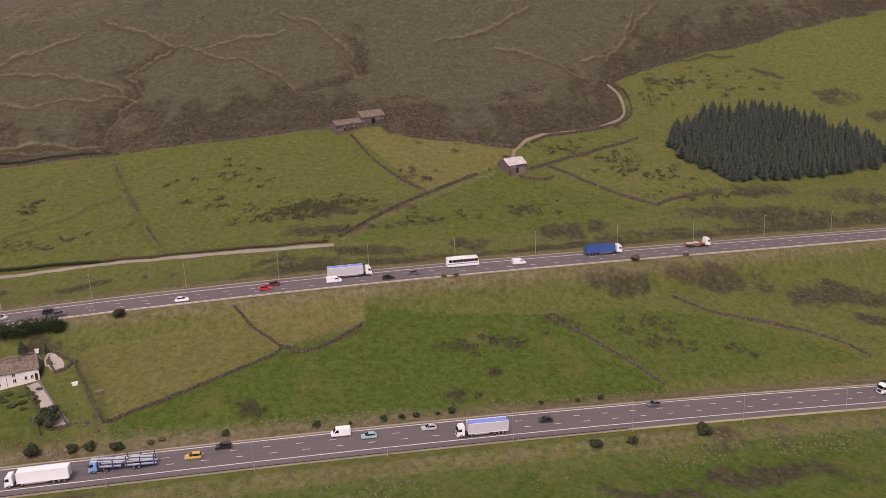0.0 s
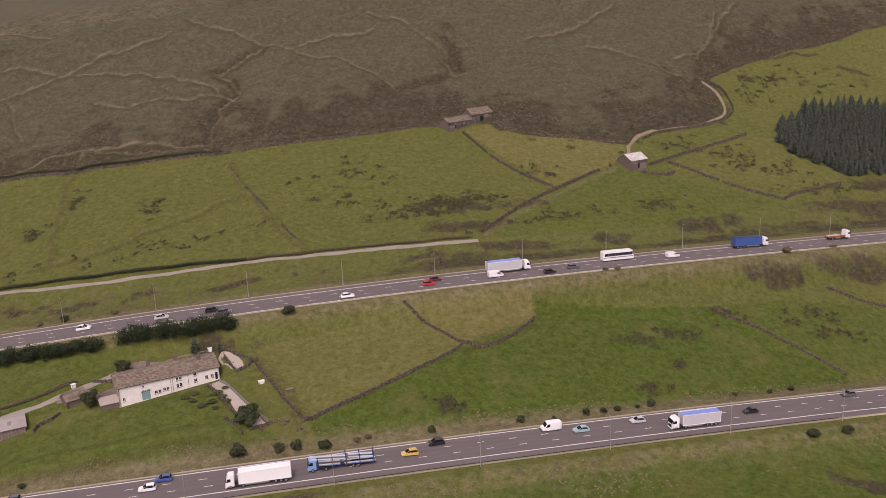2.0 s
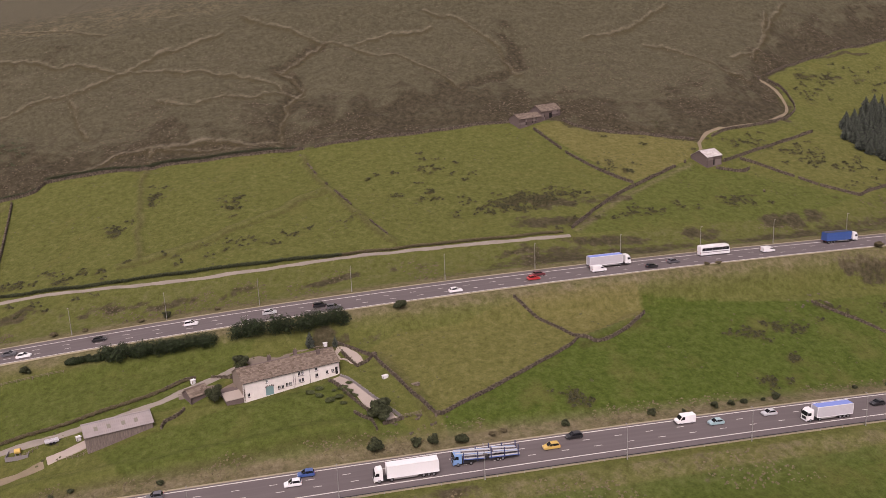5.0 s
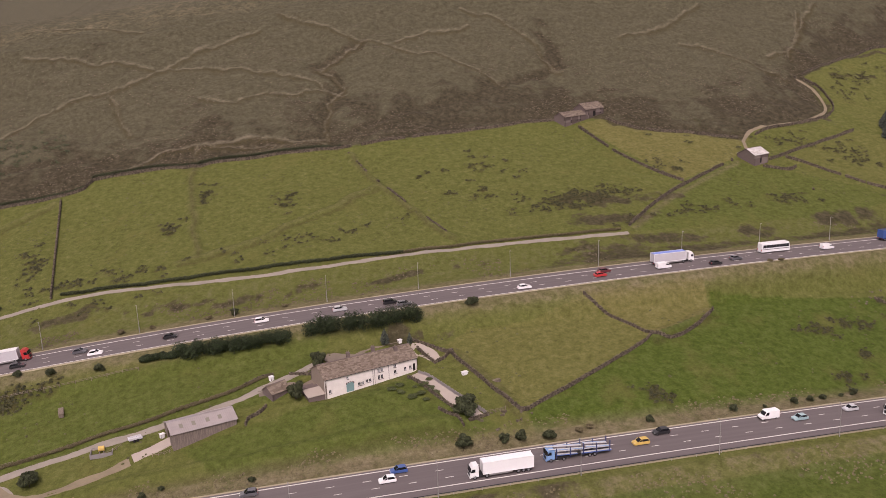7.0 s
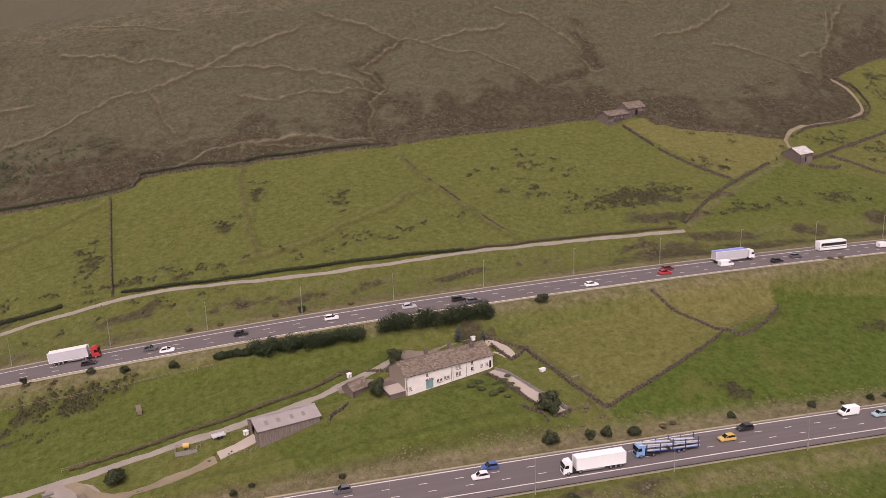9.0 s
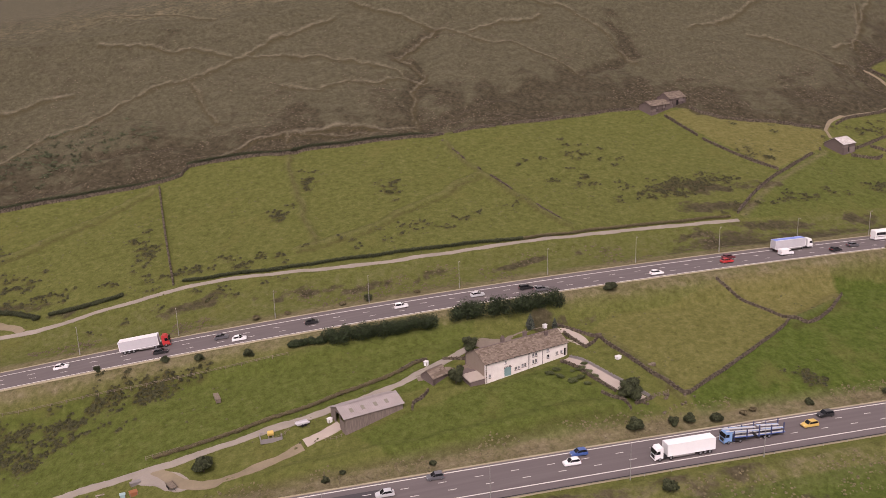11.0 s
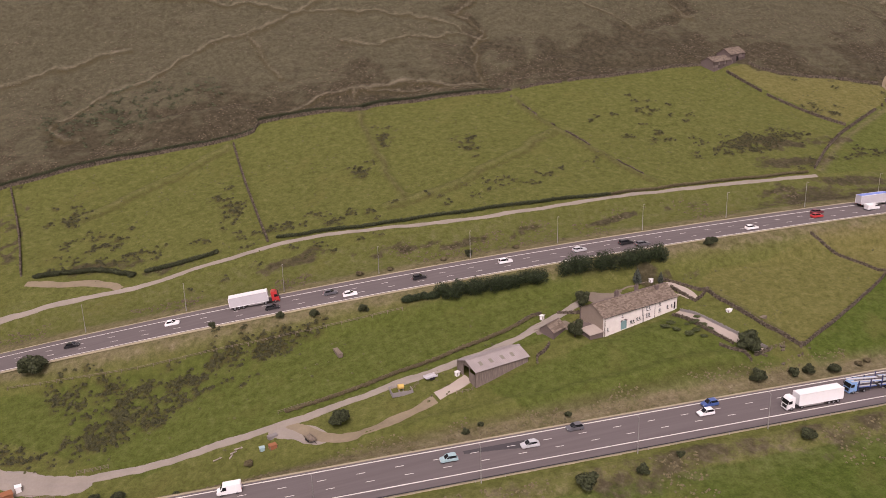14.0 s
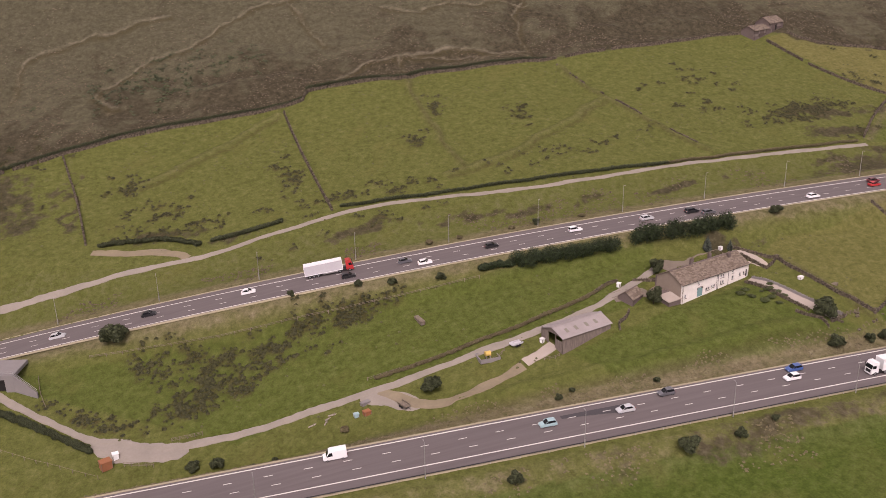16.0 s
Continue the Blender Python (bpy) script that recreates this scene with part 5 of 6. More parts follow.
track([(-101, 50.6), (-96, 51), (-90, 49.6), (-86.5, 47)], 3.2, YARD, "gravel yard between house and outbuilding")
for line in ([(-59.2, 48.6), (-55.3, 40.5), (-50.2, 31.5), (-47.4, 27.2)],):
    dry_stone_wall(line, 0.9, 0.3, 0, GREYCON, "pale capped garden wall beside the concrete ramp")
for line in ([(-62.4, 47.2), (-58.8, 38.4), (-54.8, 31)], [(-58, 60.4), (-53, 55.4), (-48.9, 51.6)], [(-49.2, 51.6), (-54.4, 49.2)], [(-57.5, 56.5), (-56, 52), (-54.6, 49.4)], [(-83, 52.5), (-90, 54.5), (-98, 57), (-104, 54.5)], [(-52, 25.6), (-47, 26.6)], [(-99.6, 44.6), (-101.5, 42.6), (-104.2, 41.6), (-105, 39.4)], [(-58.2, 31.5), (-55.4, 27.6), (-54, 24.4)]):
    dry_stone_wall(line, 0.85, 0.45, 0.05, label="low stone yard wall beside the farm")


def rail_fence(points, tall=1.1, step=2.2, rails=(0.45, 0.95), label="weathered wooden post and rail fence", mat=OLDWOOD):
    x, y, h = along(points, step)
    ob = thing("fence", label, "fence", float(x[0]), float(y[0]), group="field fences")
    o = ob.matrix_basis.translation
    tops = [Vector((a, b, height(a, b))) - o for a, b in zip(x, y)]
    for p in tops:
        part("post", Shape().box(p.x - 0.06, p.x + 0.06, p.y - 0.06, p.y + 0.06, p.z - 0.3, p.z + tall), mat, ob)
    for r in rails:
        s = Shape()
        for p, q in zip(tops[:-1], tops[1:]):
            s.tube(p + Vector((0, 0, r)), q + Vector((0, 0, r)), 0.045, 0.045, 4)
        part("rail", s, mat, ob)


rail_fence([(-47.5, 26.8), (-42.2, 27.3)], 1.2, 1.3, (0.4, 0.75, 1.1))
rail_fence([(-252, 62), (-240, 53), (-231, 47)], 1.0, 3.0, (0.85,))
rail_fence([(-225.3, 48.4), (-219, 46)], 1.2, 1.4, (0.4, 0.75, 1.1))
rail_fence([(-214.5, 52), (-207.5, 51.6)], 1.1, 1.5, (0.4, 0.75, 1.05))
rail_fence([(-140.8, 42.0), (-137, 41.6), (-134.5, 43.5)], 0.9, 1.2, (0.4, 0.8))
rail_fence([(-127, 36.6), (-123.5, 35.8), (-122.2, 37.5)], 0.9, 1.2, (0.4, 0.8))
rail_fence([(-168, 49), (-160, 48.5)], 1.0, 1.6, (0.4, 0.85))
rail_fence([(-244.5, 84), (-244, 78), (-242.6, 73)], 1.0, 2.0, (0.5, 0.9))
rail_fence([(-232, 85.5), (-200, 79.5), (-160, 72.5), (-131, 69.6)], 1.0, 4.0, (0.55, 0.9), "thin wire and post fence below the motorway")


def crate(name, label, category, x, y, w, d, h, mat, turn=0.0, lid=None):
    """A box of boards or sheet with corner battens and a lid."""
    ob = thing(name, label, category, x, y, turn)
    part("body", Shape().box(-w / 2, w / 2, -d / 2, d / 2, -0.15, h), mat, ob)
    for a in (-1, 1):
        for b in (-1, 1):
            part("corner_batten", Shape().box(a * w / 2 - 0.05, a * w / 2 + 0.05, b * d / 2 - 0.05, b * d / 2 + 0.05, -0.15, h + 0.02), OLDWOOD, ob)
    part("lid", Shape().box(-w / 2 - 0.1, w / 2 + 0.1, -d / 2 - 0.1, d / 2 + 0.1, h, h + 0.1), lid or mat, ob)


crate("hut", "small rusty orange hut beside the lane", "hut", -229.2, 49.6, 2.4, 2.0, 1.9, PAINTS["orange"], 20)
crate("water_tank", "white plastic water tank beside the hut", "tank", -227.0, 51.6, 1.3, 1.3, 1.3, PAINTS["white"], 10)
crate("white_trough", "white box lying on the yard grass", "box", -48.2, 42.7, 1.5, 0.9, 0.6, PAINTS["white"], 15)
crate("feed_bin", "white feed bin before the shed", "bin", -124.8, 42.6, 1.0, 0.9, 0.9, PAINTS["white"], 30)
crate("machine_box", "rusty orange implement on the grass", "implement", -170.8, 39.2, 1.6, 1.3, 0.8, PAINTS["orange"], 15)
crate("implement_cover", "pale green and white implement on the grass", "implement", -173.2, 39.8, 1.1, 1.0, 0.7, PAINTS["teal"], 5)
crate("stone_trough", "grey stone trough beside the lane", "trough", -170.4, 42.2, 2.2, 1.0, 0.6, GREYCON, 20)
crate("bale_crate", "long dark wooden feeder in the field", "feeder", -150.3, 62.6, 1.1, 4.2, 0.8, OLDWOOD, 8)
crate("feed_trough", "wooden trough beside the field wall", "trough", -41.2, 37.6, 2.0, 0.8, 0.5, OLDWOOD, 20)
crate("yard_bin", "white bin behind the farmhouse", "bin", -61.5, 60.6, 1.0, 0.8, 0.8, PAINTS["white"], 12)
crate("yard_bin", "white bin beside the farm lane", "bin", -97.2, 54.4, 1.0, 0.9, 1.0, PAINTS["white"], 40)


def farm_cart(x, y, turn, label, mat):
    ob = thing("trailer", label, "trailer", x, y, turn)
    part("bed", Shape().box(-1.6, 1.6, -0.8, 0.8, 0.55, 0.7), mat, ob)
    for q in (-0.8, 0.8):
        part("side_board", Shape().box(-1.6, 1.6, q - 0.04, q + 0.04, 0.7, 1.05), mat, ob)
        for w in (-0.35, 0.45):
            part("wheel", Shape().tube((w, q * 1.02 - 0.1, 0.36), (w, q * 1.02 + 0.1, 0.36), 0.36, 0.36, 12), RUBBER, ob)
    part("drawbar", Shape().tube((1.6, 0, 0.6), (2.9, 0, 0.45), 0.06, 0.05), DARKSTEEL, ob)


farm_cart(-162.4, 37.4, -70, "brown wooden farm cart on the grass", OLDWOOD)
farm_cart(-131.2, 44.0, 15, "pale flat farm trailer beside the lane", PAINTS["canvas"])
tank = thing("diesel_tank", "round yellow tank inside a low grey bund", "tank", -139, 43.3)
part("drum", Shape().tube((-0.7, 0, 0.95), (0.7, 0, 0.95), 0.65, 0.65, 14), PAINTS["yellow"], tank)
for q in (-0.5, 0.5):
    part("cradle", Shape().box(q - 0.1, q + 0.1, -0.5, 0.5, -0.2, 0.45), GREYCON, tank)
for a, b, c, d in ((-2.6, 2.6, -2.0, -1.8), (-2.6, 2.6, 1.8, 2.0), (-2.6, -2.4, -1.8, 1.8), (2.4, 2.6, -1.8, 1.8)):
    part("bund_wall", Shape().box(a, b, c, d, -0.6, 0.5), GREYCON, tank)
for k, (a, b, t) in enumerate(((-183, 42.2, 20), (-179.2, 42.3, 35), (-178, 42.8, 10), (-180, 41.6, 60))):
    log = thing("timber", "pale discarded timbers lying on the verge", "timber", a, b, t, group="discarded timbers")
    part("beam", Shape().box(-1.3, 1.3, -0.12, 0.12, 0.0, 0.2, pose(0, 0, 0.05, 0, rng.uniform(-6, 6), 0)), CONCRETE, log)
    part("batten", Shape().box(-0.6, 0.6, -0.08, 0.08, 0.16, 0.28, pose(0.2, 0, 0.05, 0, 0, 50)), OLDWOOD, log)
for k in range(26):
    a, b = ((rng.uniform(84, 98), rng.uniform(56, 64)) if k < 12 else (rng.uniform(-50, -36), rng.uniform(22, 28)))
    s = rng.uniform(0.14, 0.4)
    rock = Shape()
    for j in range(3):
        rock.box(-s, s, -s * 0.7, s * 0.7, -0.3, s * rng.uniform(0.4, 0.9), pose(rng.uniform(-s, s), rng.uniform(-s, s), 0, rng.uniform(-12, 12), rng.uniform(-12, 12), rng.uniform(0, 90)))
    ob = new("boulder", rock.mesh("boulder", WALLSTONE))
    ob.matrix_basis = pose(a, b, height(a, b))
    tagged(ob, "broken gritstone boulders fallen beside a field wall", "rock", "fallen stones")

# underpass where the lane goes below the far carriageway
portal = thing("underpass", "grey concrete underpass portal with white railings", "underpass", -253.2, 82.4, -18)
part("wing_wall", Shape().add([(3.5, 0, -1), (10, -2.5, -1), (10, -2.5, 0.8), (3.5, 0, 4.6), (3.5, 0.5, -1), (10, -2, -1), (10, -2, 0.8), (3.5, 0.5, 4.6)], [(0, 1, 2, 3), (7, 6, 5, 4), (0, 4, 5, 1), (1, 5, 6, 2), (2, 6, 7, 3), (3, 7, 4, 0)]), GREYCON, portal)
part("headwall", wall_with_holes(14, -1, 4.6, 0.6, [(7.0, 11.8, -1, 3.4)]), GREYCON, portal, at=pose(-10.5, 0, 0))
# solid black block, painted as the tunnel's shade
part("tunnel", Shape().box(-3.6, 1.4, 0.45, 7.5, -1, 3.5), VOID, portal, "black block painting the shade of the tunnel mouth")
part("deck", Shape().box(-10.5, 3.5, 0.6, 9, 3.6, 4.5), GREYCON, portal)
for z in (5.0, 5.5):
    part("railing", Shape().tube((-10.5, 0.3, z), (3.5, 0.3, z), 0.06, 0.06, 5).tube((3.5, 0.3, z), (10, -2.2, z - 3.8), 0.06, 0.06, 5), STEEL, portal)


# ---- lamp columns and safety rail ----
def lamp_column():
    ob = thing("street_lamp", "slim grey steel motorway lamp column", "street lamp", 0, 0, group="motorway lamps", z=0)
    part("column", Shape().tube((0, 0, -0.5), (0, 0, 1.6), 0.14, 0.13, 8).tube((0, 0, 1.6), (0, 0, 8.4), 0.085, 0.05, 8), STEEL, ob)
    arm = part("arm", Shape().tube((0, 0, 8.35), (0.5, 0, 8.5), 0.04, 0.035), STEEL, ob)
    part("lantern", Shape().box(0.4, 0.95, -0.11, 0.11, 8.44, 8.56), GREYCON, arm)
    return ob


lamp = lamp_column()
posts = [(x, far_y(x) + 4.6, far_z(x), -90) for x in (-241, -213.5, -186, -158.8, -131.7, -104.6, -77.5, -49.7, -20.4, 9.3, 39.2, 69.2, 98.5, 130.3, 161.6, 193, 225, 257)]
posts += [(x, near_y(x) - 15.0, near_z(x), 90) for x in (-200, -166.5, -132.5, -98, -66.7, -34.2, 0, 32.5, 65, 98, 131, 164)]
for k, (x, y, z, t) in enumerate(posts):
    m = pose(x, y, float(z) - 0.1, 0, 0, t)
    if k:
        copy_thing(lamp, m)
    else:
        lamp.matrix_basis = m


def safety_rail(line, level, off, x0, x1, label):
    x = np.arange(x0, x1, 3.2)
    ob = thing("safety_barrier", label, "barrier", x0, float(line(x0)) + off, z=float(level(x0)), group="motorway barriers")
    o = ob.matrix_basis.translation
    p = [Vector((a, float(line(a)) + off, float(level(a)))) - o for a in x]
    posts_mesh = Shape().box(-0.05, 0.05, -0.06, 0.06, -0.4, 0.62).mesh("post", STEEL)
    for q in p[::2][:90]:
        part("post", posts_mesh, None, ob, at=Matrix.Translation(q))
    s = Shape()
    for a, b in zip(p[:-1], p[1:]):
        s.tube(a + Vector((0, 0, 0.56)), b + Vector((0, 0, 0.56)), 0.11, 0.11, 6)
    part("rail", s, DARKSTEEL, ob)


safety_rail(near_y, near_z, -14.6, -300, 100, "low dark steel safety barrier along the shoulder")


# ---- vehicles ----
def wheel_set(ob, places, rad, wide, track_half):
    for x in places:
        for s in (-1, 1):
            y = s * track_half
            w = part("wheel", Shape().tube((x, y - wide / 2, rad), (x, y + wide / 2, rad), rad, rad, 14), RUBBER, ob)
            part("rim", Shape().tube((x, y + s * wide * 0.5, rad), (x, y + s * (wide * 0.5 + 0.015), rad), rad * 0.62, rad * 0.5, 10), ALLOY, w)


def car(paint, long=4.1, tall=1.42, estate=False):
    ob = new("car")
    h, w = long / 2, 0.86
    low = [(-h, 0.32), (-h + 0.08, 0.25), (h - 0.1, 0.25), (h, 0.38), (h - 0.02, 0.62), (h - 0.18, 0.74), (h - 1.05, 0.90), (-h + 0.25, 0.95), (-h + 0.03, 0.82)]
    part("body", Shape().loft(low, [(-w, 0.93), (-w + 0.07, 0.99), (-w + 0.2, 1.0), (w - 0.2, 1.0), (w - 0.07, 0.99), (w, 0.93)]), PAINTS[paint], ob)
    rear = -h + (0.22 if estate else 0.5)
    cab = [(rear - 0.12, 0.90), (h - 1.0, 0.88), (h - 1.75, tall - 0.06), (h - 2.0, tall - 0.02), (rear + 0.45, tall - 0.03), (rear + 0.2, tall - 0.12)]
    part("glasshouse", Shape().loft(cab, [(-w + 0.06, 0.94), (-w + 0.16, 0.985), (w - 0.16, 0.985), (w - 0.06, 0.94)]), GLASS, ob, "dark tinted windows")
    top = [(rear + 0.14, tall - 0.10), (h - 1.74, tall - 0.09), (h - 2.0, tall), (rear + 0.5, tall)]
    part("roof", Shape().loft(top, [(-w + 0.13, 0.96), (-w + 0.2, 1.0), (w - 0.2, 1.0), (w - 0.13, 0.96)]), PAINTS[paint], ob)
    for s in (-1, 1):
        y = s * (w - 0.08)
        for a, b in (((h - 1.02, 0.9), (h - 1.78, tall - 0.05)), ((0.05, 0.9), (0.0, tall - 0.05)), ((rear - 0.05, 0.92), (rear + 0.3, tall - 0.08))):
            part("pillar", Shape().tube((a[0], y + s * 0.02, a[1]), (b[0], y - s * 0.02, b[1]), 0.045, 0.04, 5), PAINTS[paint], ob)
    for s in (-1, 1):
        part("headlight", Shape().box(h - 0.2, h - 0.02, s * 0.58 - 0.16, s * 0.58 + 0.16, 0.58, 0.7), LAMPCLEAR, ob)
        part("tail_light", Shape().box(-h - 0.005, -h + 0.08, s * 0.64 - 0.12, s * 0.64 + 0.12, 0.62, 0.84), LAMPRED, ob)
        part("mirror", Shape().box(h - 1.4, h - 1.25, s * (w + 0.08) - 0.07, s * (w + 0.08) + 0.07, 0.92, 1.04), PAINTS[paint], ob)
    wheel_set(ob, (h - 0.75, -h + 0.75), 0.31, 0.2, 0.74)
    return ob


def van(paint, long=5.2, tall=2.35):
    ob = new("van")
    h, w = long / 2, 0.97
    side = [(-h, 0.4), (-h + 0.1, 0.3), (h - 0.1, 0.3), (h, 0.5), (h - 0.04, 0.95), (h - 0.75, 1.2), (h - 1.35, tall - 0.12), (h - 1.6, tall), (-h + 0.1, tall), (-h, tall - 0.1)]
    part("body", Shape().loft(side, [(-w, 0.95), (-w + 0.09, 0.99), (w - 0.09, 0.99), (w, 0.95)]), PAINTS[paint], ob)
    screen = [(h - 0.80, 1.25), (h - 0.74, 1.25), (h - 1.28, tall - 0.22), (h - 1.34, tall - 0.22)]
    part("windscreen", Shape().loft(screen, [(-w + 0.15, 1.0), (w - 0.15, 1.0)]), GLASS, ob)
    for s in (-1, 1):
        p = [(h - 1.0, 1.22), (h - 1.42, tall - 0.32), (h - 2.1, tall - 0.32), (h - 2.1, 1.22)]
        part("side_window", Shape().loft(p, [(s * w - 0.02, 1.0), (s * w + 0.012, 1.0)]), GLASS, ob)
        part("headlight", Shape().box(h - 0.2, h + 0.0, s * 0.68 - 0.16, s * 0.68 + 0.16, 0.78, 0.95), LAMPCLEAR, ob)
        part("tail_light", Shape().box(-h - 0.01, -h + 0.05, s * 0.85 - 0.07, s * 0.85 + 0.07, 0.9, 1.4), LAMPRED, ob)
        part("mirror", Shape().box(h - 1.15, h - 0.98, s * (w + 0.12) - 0.09, s * (w + 0.12) + 0.09, 1.2, 1.5), DARKSTEEL, ob)
    part("bumper", Shape().box(h - 0.15, h + 0.04, -w + 0.05, w - 0.05, 0.32, 0.52), DARKSTEEL, ob)
    wheel_set(ob, (h - 0.95, -h + 1.0), 0.35, 0.24, 0.84)
    return ob


def cab_parts(ob, front, paint, tall=3.3):
    """A lorry cab whose nose stands at x = front."""
    w = 1.15
    side = [(front - 2.05, 0.55), (front - 0.05, 0.5), (front, 0.9), (front - 0.06, 1.7), (front - 0.38, 2.75), (front - 0.8, tall), (front - 1.9, tall), (front - 2.05, tall - 0.15)]
    cab = part("cab", Shape().loft(side, [(-w, 0.95), (-w + 0.1, 0.995), (w - 0.1, 0.995), (w, 0.95)]), PAINTS[paint], ob)
    glass = [(front - 0.09, 1.75), (front + 0.0, 1.72), (front - 0.3, 2.62), (front - 0.4, 2.62)]
    part("windscreen", Shape().loft(glass, [(-w + 0.12, 1.0), (w - 0.12, 1.0)]), GLASS, cab)
    for s in (-1, 1):
        p = [(front - 0.25, 1.75), (front - 0.55, 2.5), (front - 1.25, 2.5), (front - 1.25, 1.75)]
        part("side_window", Shape().loft(p, [(s * w - 0.02, 1.0), (s * w + 0.012, 1.0)]), GLASS, cab)
        part("headlight", Shape().box(front - 0.12, front + 0.02, s * 0.85 - 0.18, s * 0.85 + 0.18, 0.75, 0.95), LAMPCLEAR, cab)
        part("mirror", Shape().box(front - 0.3, front - 0.12, s * (w + 0.16) - 0.08, s * (w + 0.16) + 0.08, 1.9, 2.6), DARKSTEEL, cab)
    part("grille", Shape().box(front - 0.06, front + 0.03, -0.75, 0.75, 0.7, 1.45), DARKSTEEL, cab)
    part("bumper", Shape().box(front - 0.2, front + 0.05, -w + 0.03, w - 0.03, 0.35, 0.62), PAINTS[paint], cab)


def lorry(cab_paint, box_paint, long=15.0, top=None, flat=False, load=None):
    """An articulated or rigid lorry, its nose towards +x."""
    ob = new("lorry")
    h = long / 2
    cab_parts(ob, h, cab_paint)
    rear, fore = -h, h - (3.0 if long > 12 else 2.3)
    part("chassis", Shape().box(rear + 0.2, h - 1.2, -0.5, 0.5, 0.62, 0.95).box(h - 4.6, h - 2.0, -1.0, 1.0, 0.5, 0.85), DARKSTEEL, ob)
    if flat:
        bed = part("flatbed", Shape().box(rear, fore, -1.2, 1.2, 1.0, 1.2), PAINTS[box_paint], ob)
        for q in (-1.2, 1.2):
            part("side_board", Shape().box(rear, fore, q - 0.03, q + 0.03, 1.2, 1.6), PAINTS[box_paint], bed)
        for k in range(int((fore - rear - 1) / 1.6)):
            part("load", Shape().box(rear + 0.5 + 1.6 * k, rear + 1.9 + 1.6 * k, -0.95, 0.95, 1.2, rng.uniform(1.5, 1.9)), PAINTS[load or "canvas"], bed)
    else:
        box = part("box_body", Shape().box(rear, fore, -1.22, 1.22, 1.05, 3.75), PAINTS[box_paint], ob)
        trim = Shape()
        for x in (rear, fore):
            for q in (-1.22, 1.22):
                trim.box(x - 0.06, x + 0.06, q - 0.05, q + 0.05, 1.0, 3.8)
        for q in (-1.22, 1.22):
            trim.box(rear, fore, q - 0.05, q + 0.05, 3.7, 3.82).box(rear, fore, q - 0.05, q + 0.05, 0.95, 1.1)
        part("chassis", trim, PAINTS["white" if box_paint in ("white", "canvas") else box_paint], box)
        part("roof_sheet", Shape().box(rear + 0.05, fore - 0.05, -1.15, 1.15, 3.75, 3.8), PAINTS[top or box_paint], box)
        for q in (-1.24, 1.24):
            for k in range(1, int((fore - rear) / 1.4)):
                part("strap", Shape().box(rear + 1.4 * k - 0.03, rear + 1.4 * k + 0.03, q - 0.012, q + 0.012, 1.1, 3.7), PAINTS[box_paint], box)
    for s in (-1, 1):
        part("side_guard", Shape().box(rear + 5.0 if long > 12 else rear + 3, h - 4.4, s * 1.1 - 0.03, s * 1.1 + 0.03, 0.5, 0.9), STEEL, ob)
        part("tail_light", Shape().box(rear - 0.03, rear + 0.03, s * 0.9 - 0.15, s * 0.9 + 0.15, 0.75, 0.9), LAMPRED, ob)
    axles = (h - 1.15, h - 3.9, -h + 1.2, -h + 2.4, -h + 3.6) if long > 12 else (h - 1.15, -h + 1.5)
    wheel_set(ob, axles, 0.47, 0.34, 0.98)
    return ob


def car_transporter():
    """An empty two-deck car transporter, its nose towards +x."""
    ob = new("car_transporter")
    h = 8.0
    cab_parts(ob, h, "pale_blue", 2.9)
    part("chassis", Shape().box(-h + 0.3, h - 1.2, -0.5, 0.5, 0.6, 0.9).box(h - 4.8, h - 2.0, -1.0, 1.0, 0.5, 0.85), DARKSTEEL, ob)
    for x0, x1, z0, z1 in ((-h, -0.6, 0.95, 1.15), (0.4, h - 2.6, 1.2, 1.5)):
        for s in (-1, 1):
            part("deck_beam", Shape().tube((x0, s * 1.1, z0), (x1, s * 1.1, z1), 0.12, 0.12, 6), PAINTS["blue"], ob)
            part("deck_plate", Shape().box(0, x1 - x0, -0.28, 0.28, -0.03, 0.03, pose(x0, s * 0.75, z0 + 0.12, 0, -math.degrees(math.atan2(z1 - z0, x1 - x0)), 0)), PAINTS["silver"], ob)
    for x0, x1, z0, z1 in ((-h + 0.6, -1.6, 2.1, 2.6), (-1.2, h - 0.6, 2.35, 3.05)):
        for s in (-1, 1):
            part("upper_ramp", Shape().box(0, x1 - x0, -0.32, 0.32, -0.05, 0.05, pose(x0, s * 0.78, z0, 0, -math.degrees(math.atan2(z1 - z0, x1 - x0)), 0)), PAINTS["silver"], ob)
            part("ramp_rail", Shape().tube((x0, s * 1.15, z0 + 0.05), (x1, s * 1.15, z1 + 0.05), 0.07, 0.07, 6), PAINTS["pale_blue"], ob)
    for x, top in ((-h + 0.5, 3.5), (-4.2, 3.3), (-1.0, 3.7), (2.2, 3.2), (h - 2.4, 3.2)):
        for s in (-1, 1):
            part("post", Shape().box(x - 0.12, x + 0.12, s * 1.17 - 0.08, s * 1.17 + 0.08, 0.7, top), PAINTS["navy"], ob)
    for s in (-1, 1):
        part("tail_light", Shape().box(-h - 0.03, -h + 0.03, s * 0.9 - 0.15, s * 0.9 + 0.15, 0.75, 0.9), LAMPRED, ob)
    wheel_set(ob, (h - 1.15, h - 4.2, -2.6, -3.8), 0.45, 0.34, 0.98)
    return ob


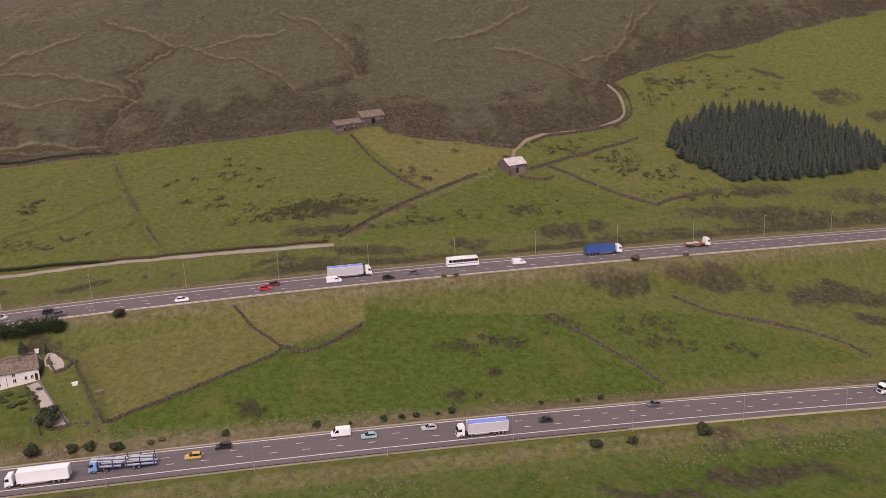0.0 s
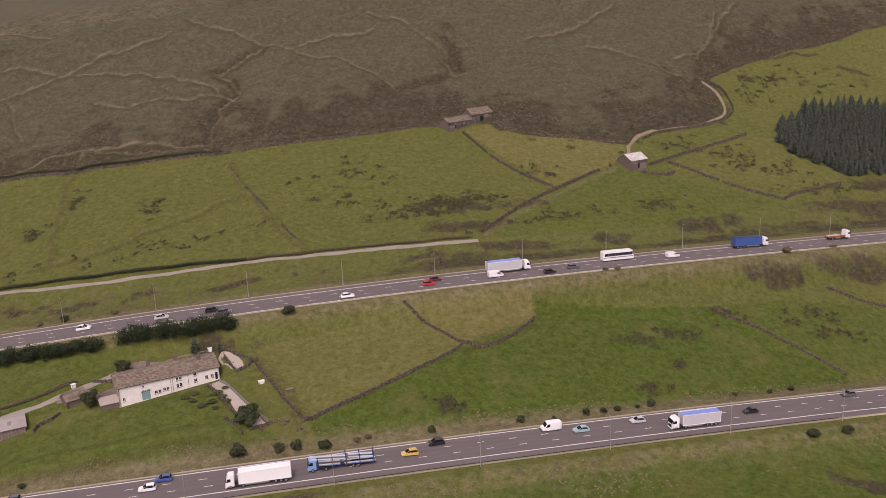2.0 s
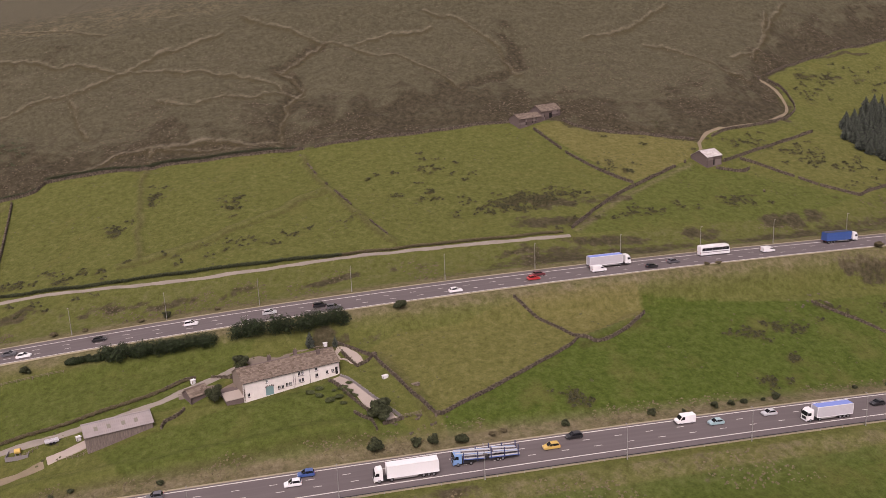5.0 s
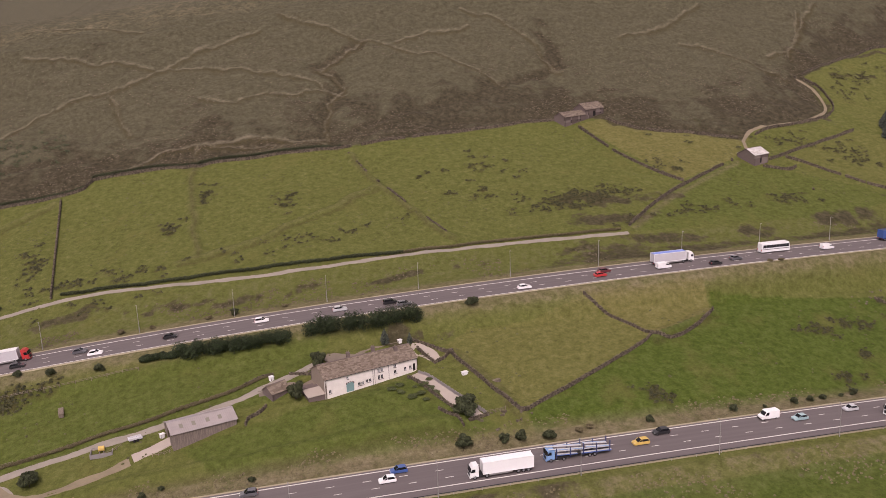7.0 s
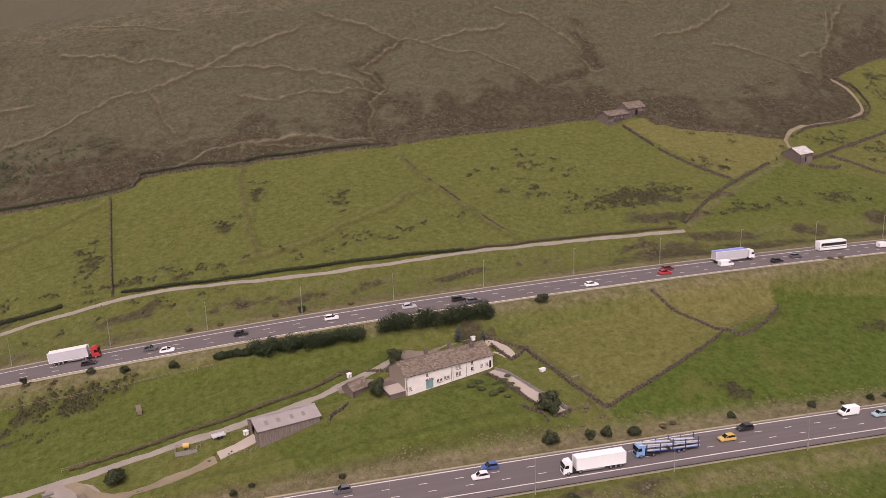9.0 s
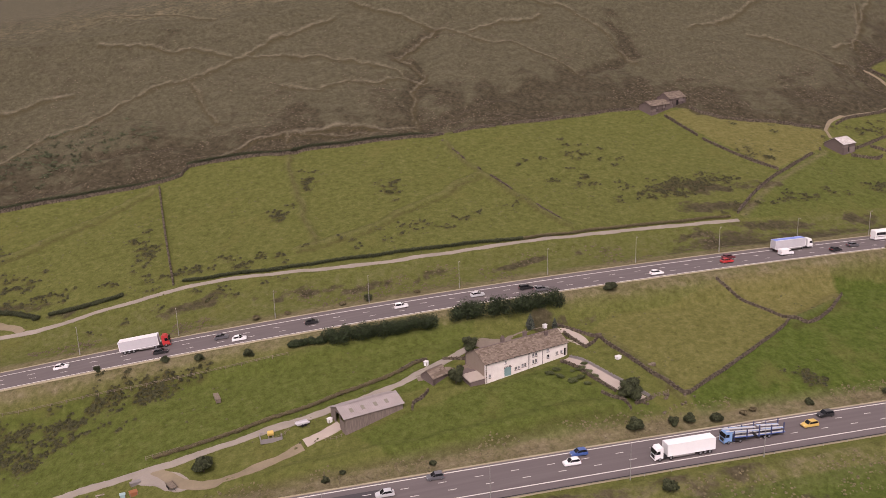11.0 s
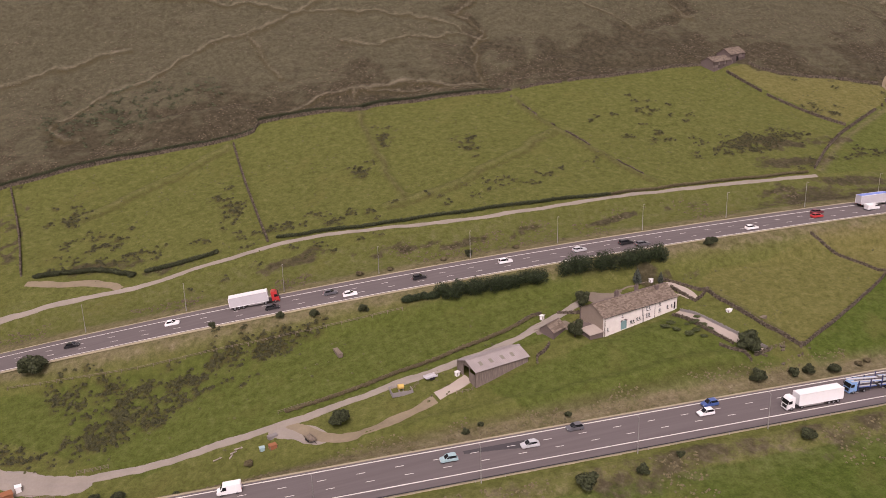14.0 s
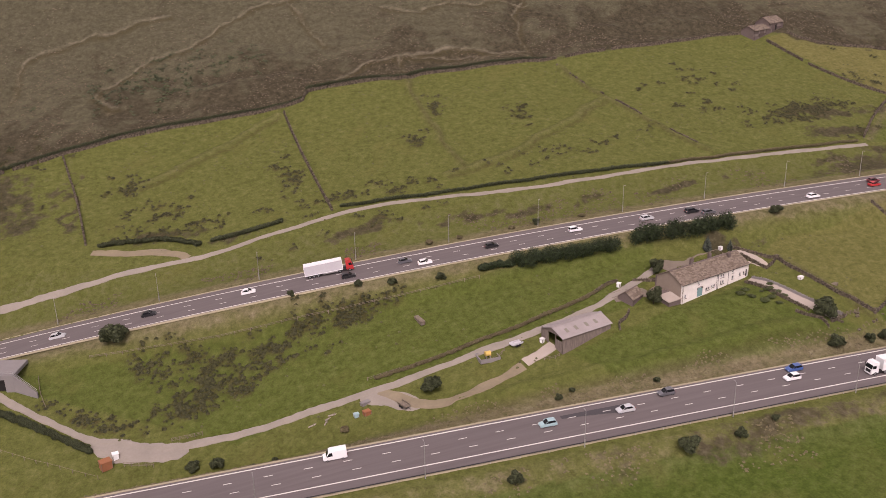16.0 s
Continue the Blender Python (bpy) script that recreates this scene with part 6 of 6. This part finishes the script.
def coach():
    ob = new("coach")
    h, w, tall = 5.6, 1.2, 3.35
    side = [(-h, 0.5), (-h + 0.1, 0.35), (h - 0.1, 0.35), (h, 0.6), (h - 0.05, 1.3), (h - 0.45, tall - 0.15), (h - 0.7, tall), (-h + 0.2, tall), (-h, tall - 0.2)]
    part("body", Shape().loft(side, [(-w, 0.96), (-w + 0.1, 0.995), (w - 0.1, 0.995), (w, 0.96)]), PAINTS["white"], ob)
    for s in (-1, 1):
        for k in range(8):
            x = -h + 0.5 + k * 1.28
            part("side_window", Shape().box(x, x + 1.2, s * w - 0.02, s * w + 0.012, 1.75, 2.75), GLASS, ob)
        part("stripe", Shape().box(-h + 0.2, h - 0.4, s * w - 0.02, s * w + 0.014, 1.2, 1.4), PAINTS["grey"], ob)
        part("tail_light", Shape().box(-h - 0.01, -h + 0.05, s * 1.0 - 0.1, s * 1.0 + 0.1, 0.8, 1.4), LAMPRED, ob)
    part("windscreen", Shape().loft([(h - 0.1, 1.35), (h - 0.01, 1.35), (h - 0.38, tall - 0.35), (h - 0.46, tall - 0.35)], [(-w + 0.1, 1.0), (w - 0.1, 1.0)]), GLASS, ob)
    part("roof_vent", Shape().box(-1.5, 1.2, -0.6, 0.6, tall - 0.02, tall + 0.18), PAINTS["white"], ob)
    wheel_set(ob, (h - 2.4, -h + 3.0), 0.48, 0.3, 1.0)
    return ob


def on_road(ob, which, x, lane, label, category, group="motorway traffic"):
    line, level = (near_y, near_z) if which == "near" else (far_y, far_z)
    slope = float(line(x + 1) - line(x - 1)) / 2
    grade = float(level(x + 1) - level(x - 1)) / 2
    t = math.degrees(math.atan(slope))
    tilt = math.degrees(math.atan(grade))
    m = pose(x, float(line(x)) + lane, float(level(x)) + 0.01, 0, -tilt, t)
    ob.matrix_basis = m @ pose(0, 0, 0, 0, 0, 180) if which == "near" else m
    return tagged(ob, label, category, group)


NEAR, FAR = "near", "far"
on_road(lorry("white", "white", 14.8), NEAR, -50.8, -9.0, "long white articulated lorry on the motorway", "lorry")
on_road(car_transporter(), NEAR, -31.5, -6.6, "empty pale blue and silver two-deck car transporter", "lorry")
on_road(lorry("white", "canvas", 13.6, top="curtain"), NEAR, 58, -9.0, "white curtain-sided lorry with a blue roof", "lorry")
on_road(lorry("white", "navy", 12.5), NEAR, 189, -5.4, "dark blue lorry with white cab", "lorry")
on_road(lorry("red", "canvas", 13.6, top="white"), FAR, -167.5, -1.8, "grey articulated lorry with a red cab", "lorry")
on_road(lorry("white", "canvas", 14.4, top="curtain"), FAR, 32.2, -1.8, "silver curtain-sided lorry with a blue top", "lorry")
on_road(lorry("white", "blue", 13.8, top="navy"), FAR, 122, -1.8, "long blue curtain-sided lorry with white cab", "lorry")
on_road(lorry("white", "orange", 9.6, flat=True, load="canvas"), FAR, 160, -1.8, "brown flatbed lorry with white cab", "lorry")
on_road(coach(), FAR, 70.4, -1.8, "white motorway coach with dark windows", "coach")
on_road(van("white"), NEAR, 21.9, -1.8, "white panel van on the motorway", "van")
on_road(van("white"), NEAR, -181.8, -1.8, "white panel van beside the verge", "van")
on_road(van("white", 4.9, 2.0), FAR, 26.6, -6.2, "white panel van beside a lorry", "van")
on_road(van("white", 4.6, 1.9), FAR, 89.4, -5.2, "small white van on the motorway", "van")
for which, x, lane, paint, estate in (
    (NEAR, 76.6, -5.4, "black", False), (NEAR, -7.8, -1.8, "black", True), (NEAR, 29, -4.6, "teal", False), (NEAR, 45, -3.4, "silver", False), (NEAR, -75.8, -5.2, "white", True), (NEAR, -72.5, -1.6, "blue", True),
    (NEAR, -106, -1.6, "grey", True), (NEAR, -118, -5.2, "silver", False), (NEAR, -136.1, -5.0, "teal", True), (NEAR, 110, -1.8, "grey", False), (NEAR, -15, -5.4, "yellow", True),
    (FAR, 4.8, -6.6, "red", False), (FAR, 7.8, -3.0, "maroon", False), (FAR, -20.6, -8.8, "white", False), (FAR, -60.5, -5.4, "black", True), (FAR, -57, -8.6, "grey", False), (FAR, -75.1, -5.2, "silver", False), (FAR, -97.3, -4.6, "white", True),
    (FAR, -122.7, -5.4, "black", False), (FAR, -147.3, -4.6, "grey", False), (FAR, -142.7, -8.4, "white", False), (FAR, -163.5, -7.4, "black", True), (FAR, -190, -4.0, "white", False), (FAR, -216.4, -4.6, "black", False), (FAR, -240.4, -5.4, "silver", False),
    (FAR, 44, -8.4, "black", False), (FAR, 53, -6.0, "grey", False),
):
    word = {"black": "black", "teal": "pale teal", "maroon": "dark maroon"}.get(paint, paint)
    on_road(car(paint, rng.uniform(3.9, 4.4), 1.5 if estate else 1.42, estate), which, x, lane, f"{word} {'estate' if estate else 'hatchback'} car driving on the motorway", "car")
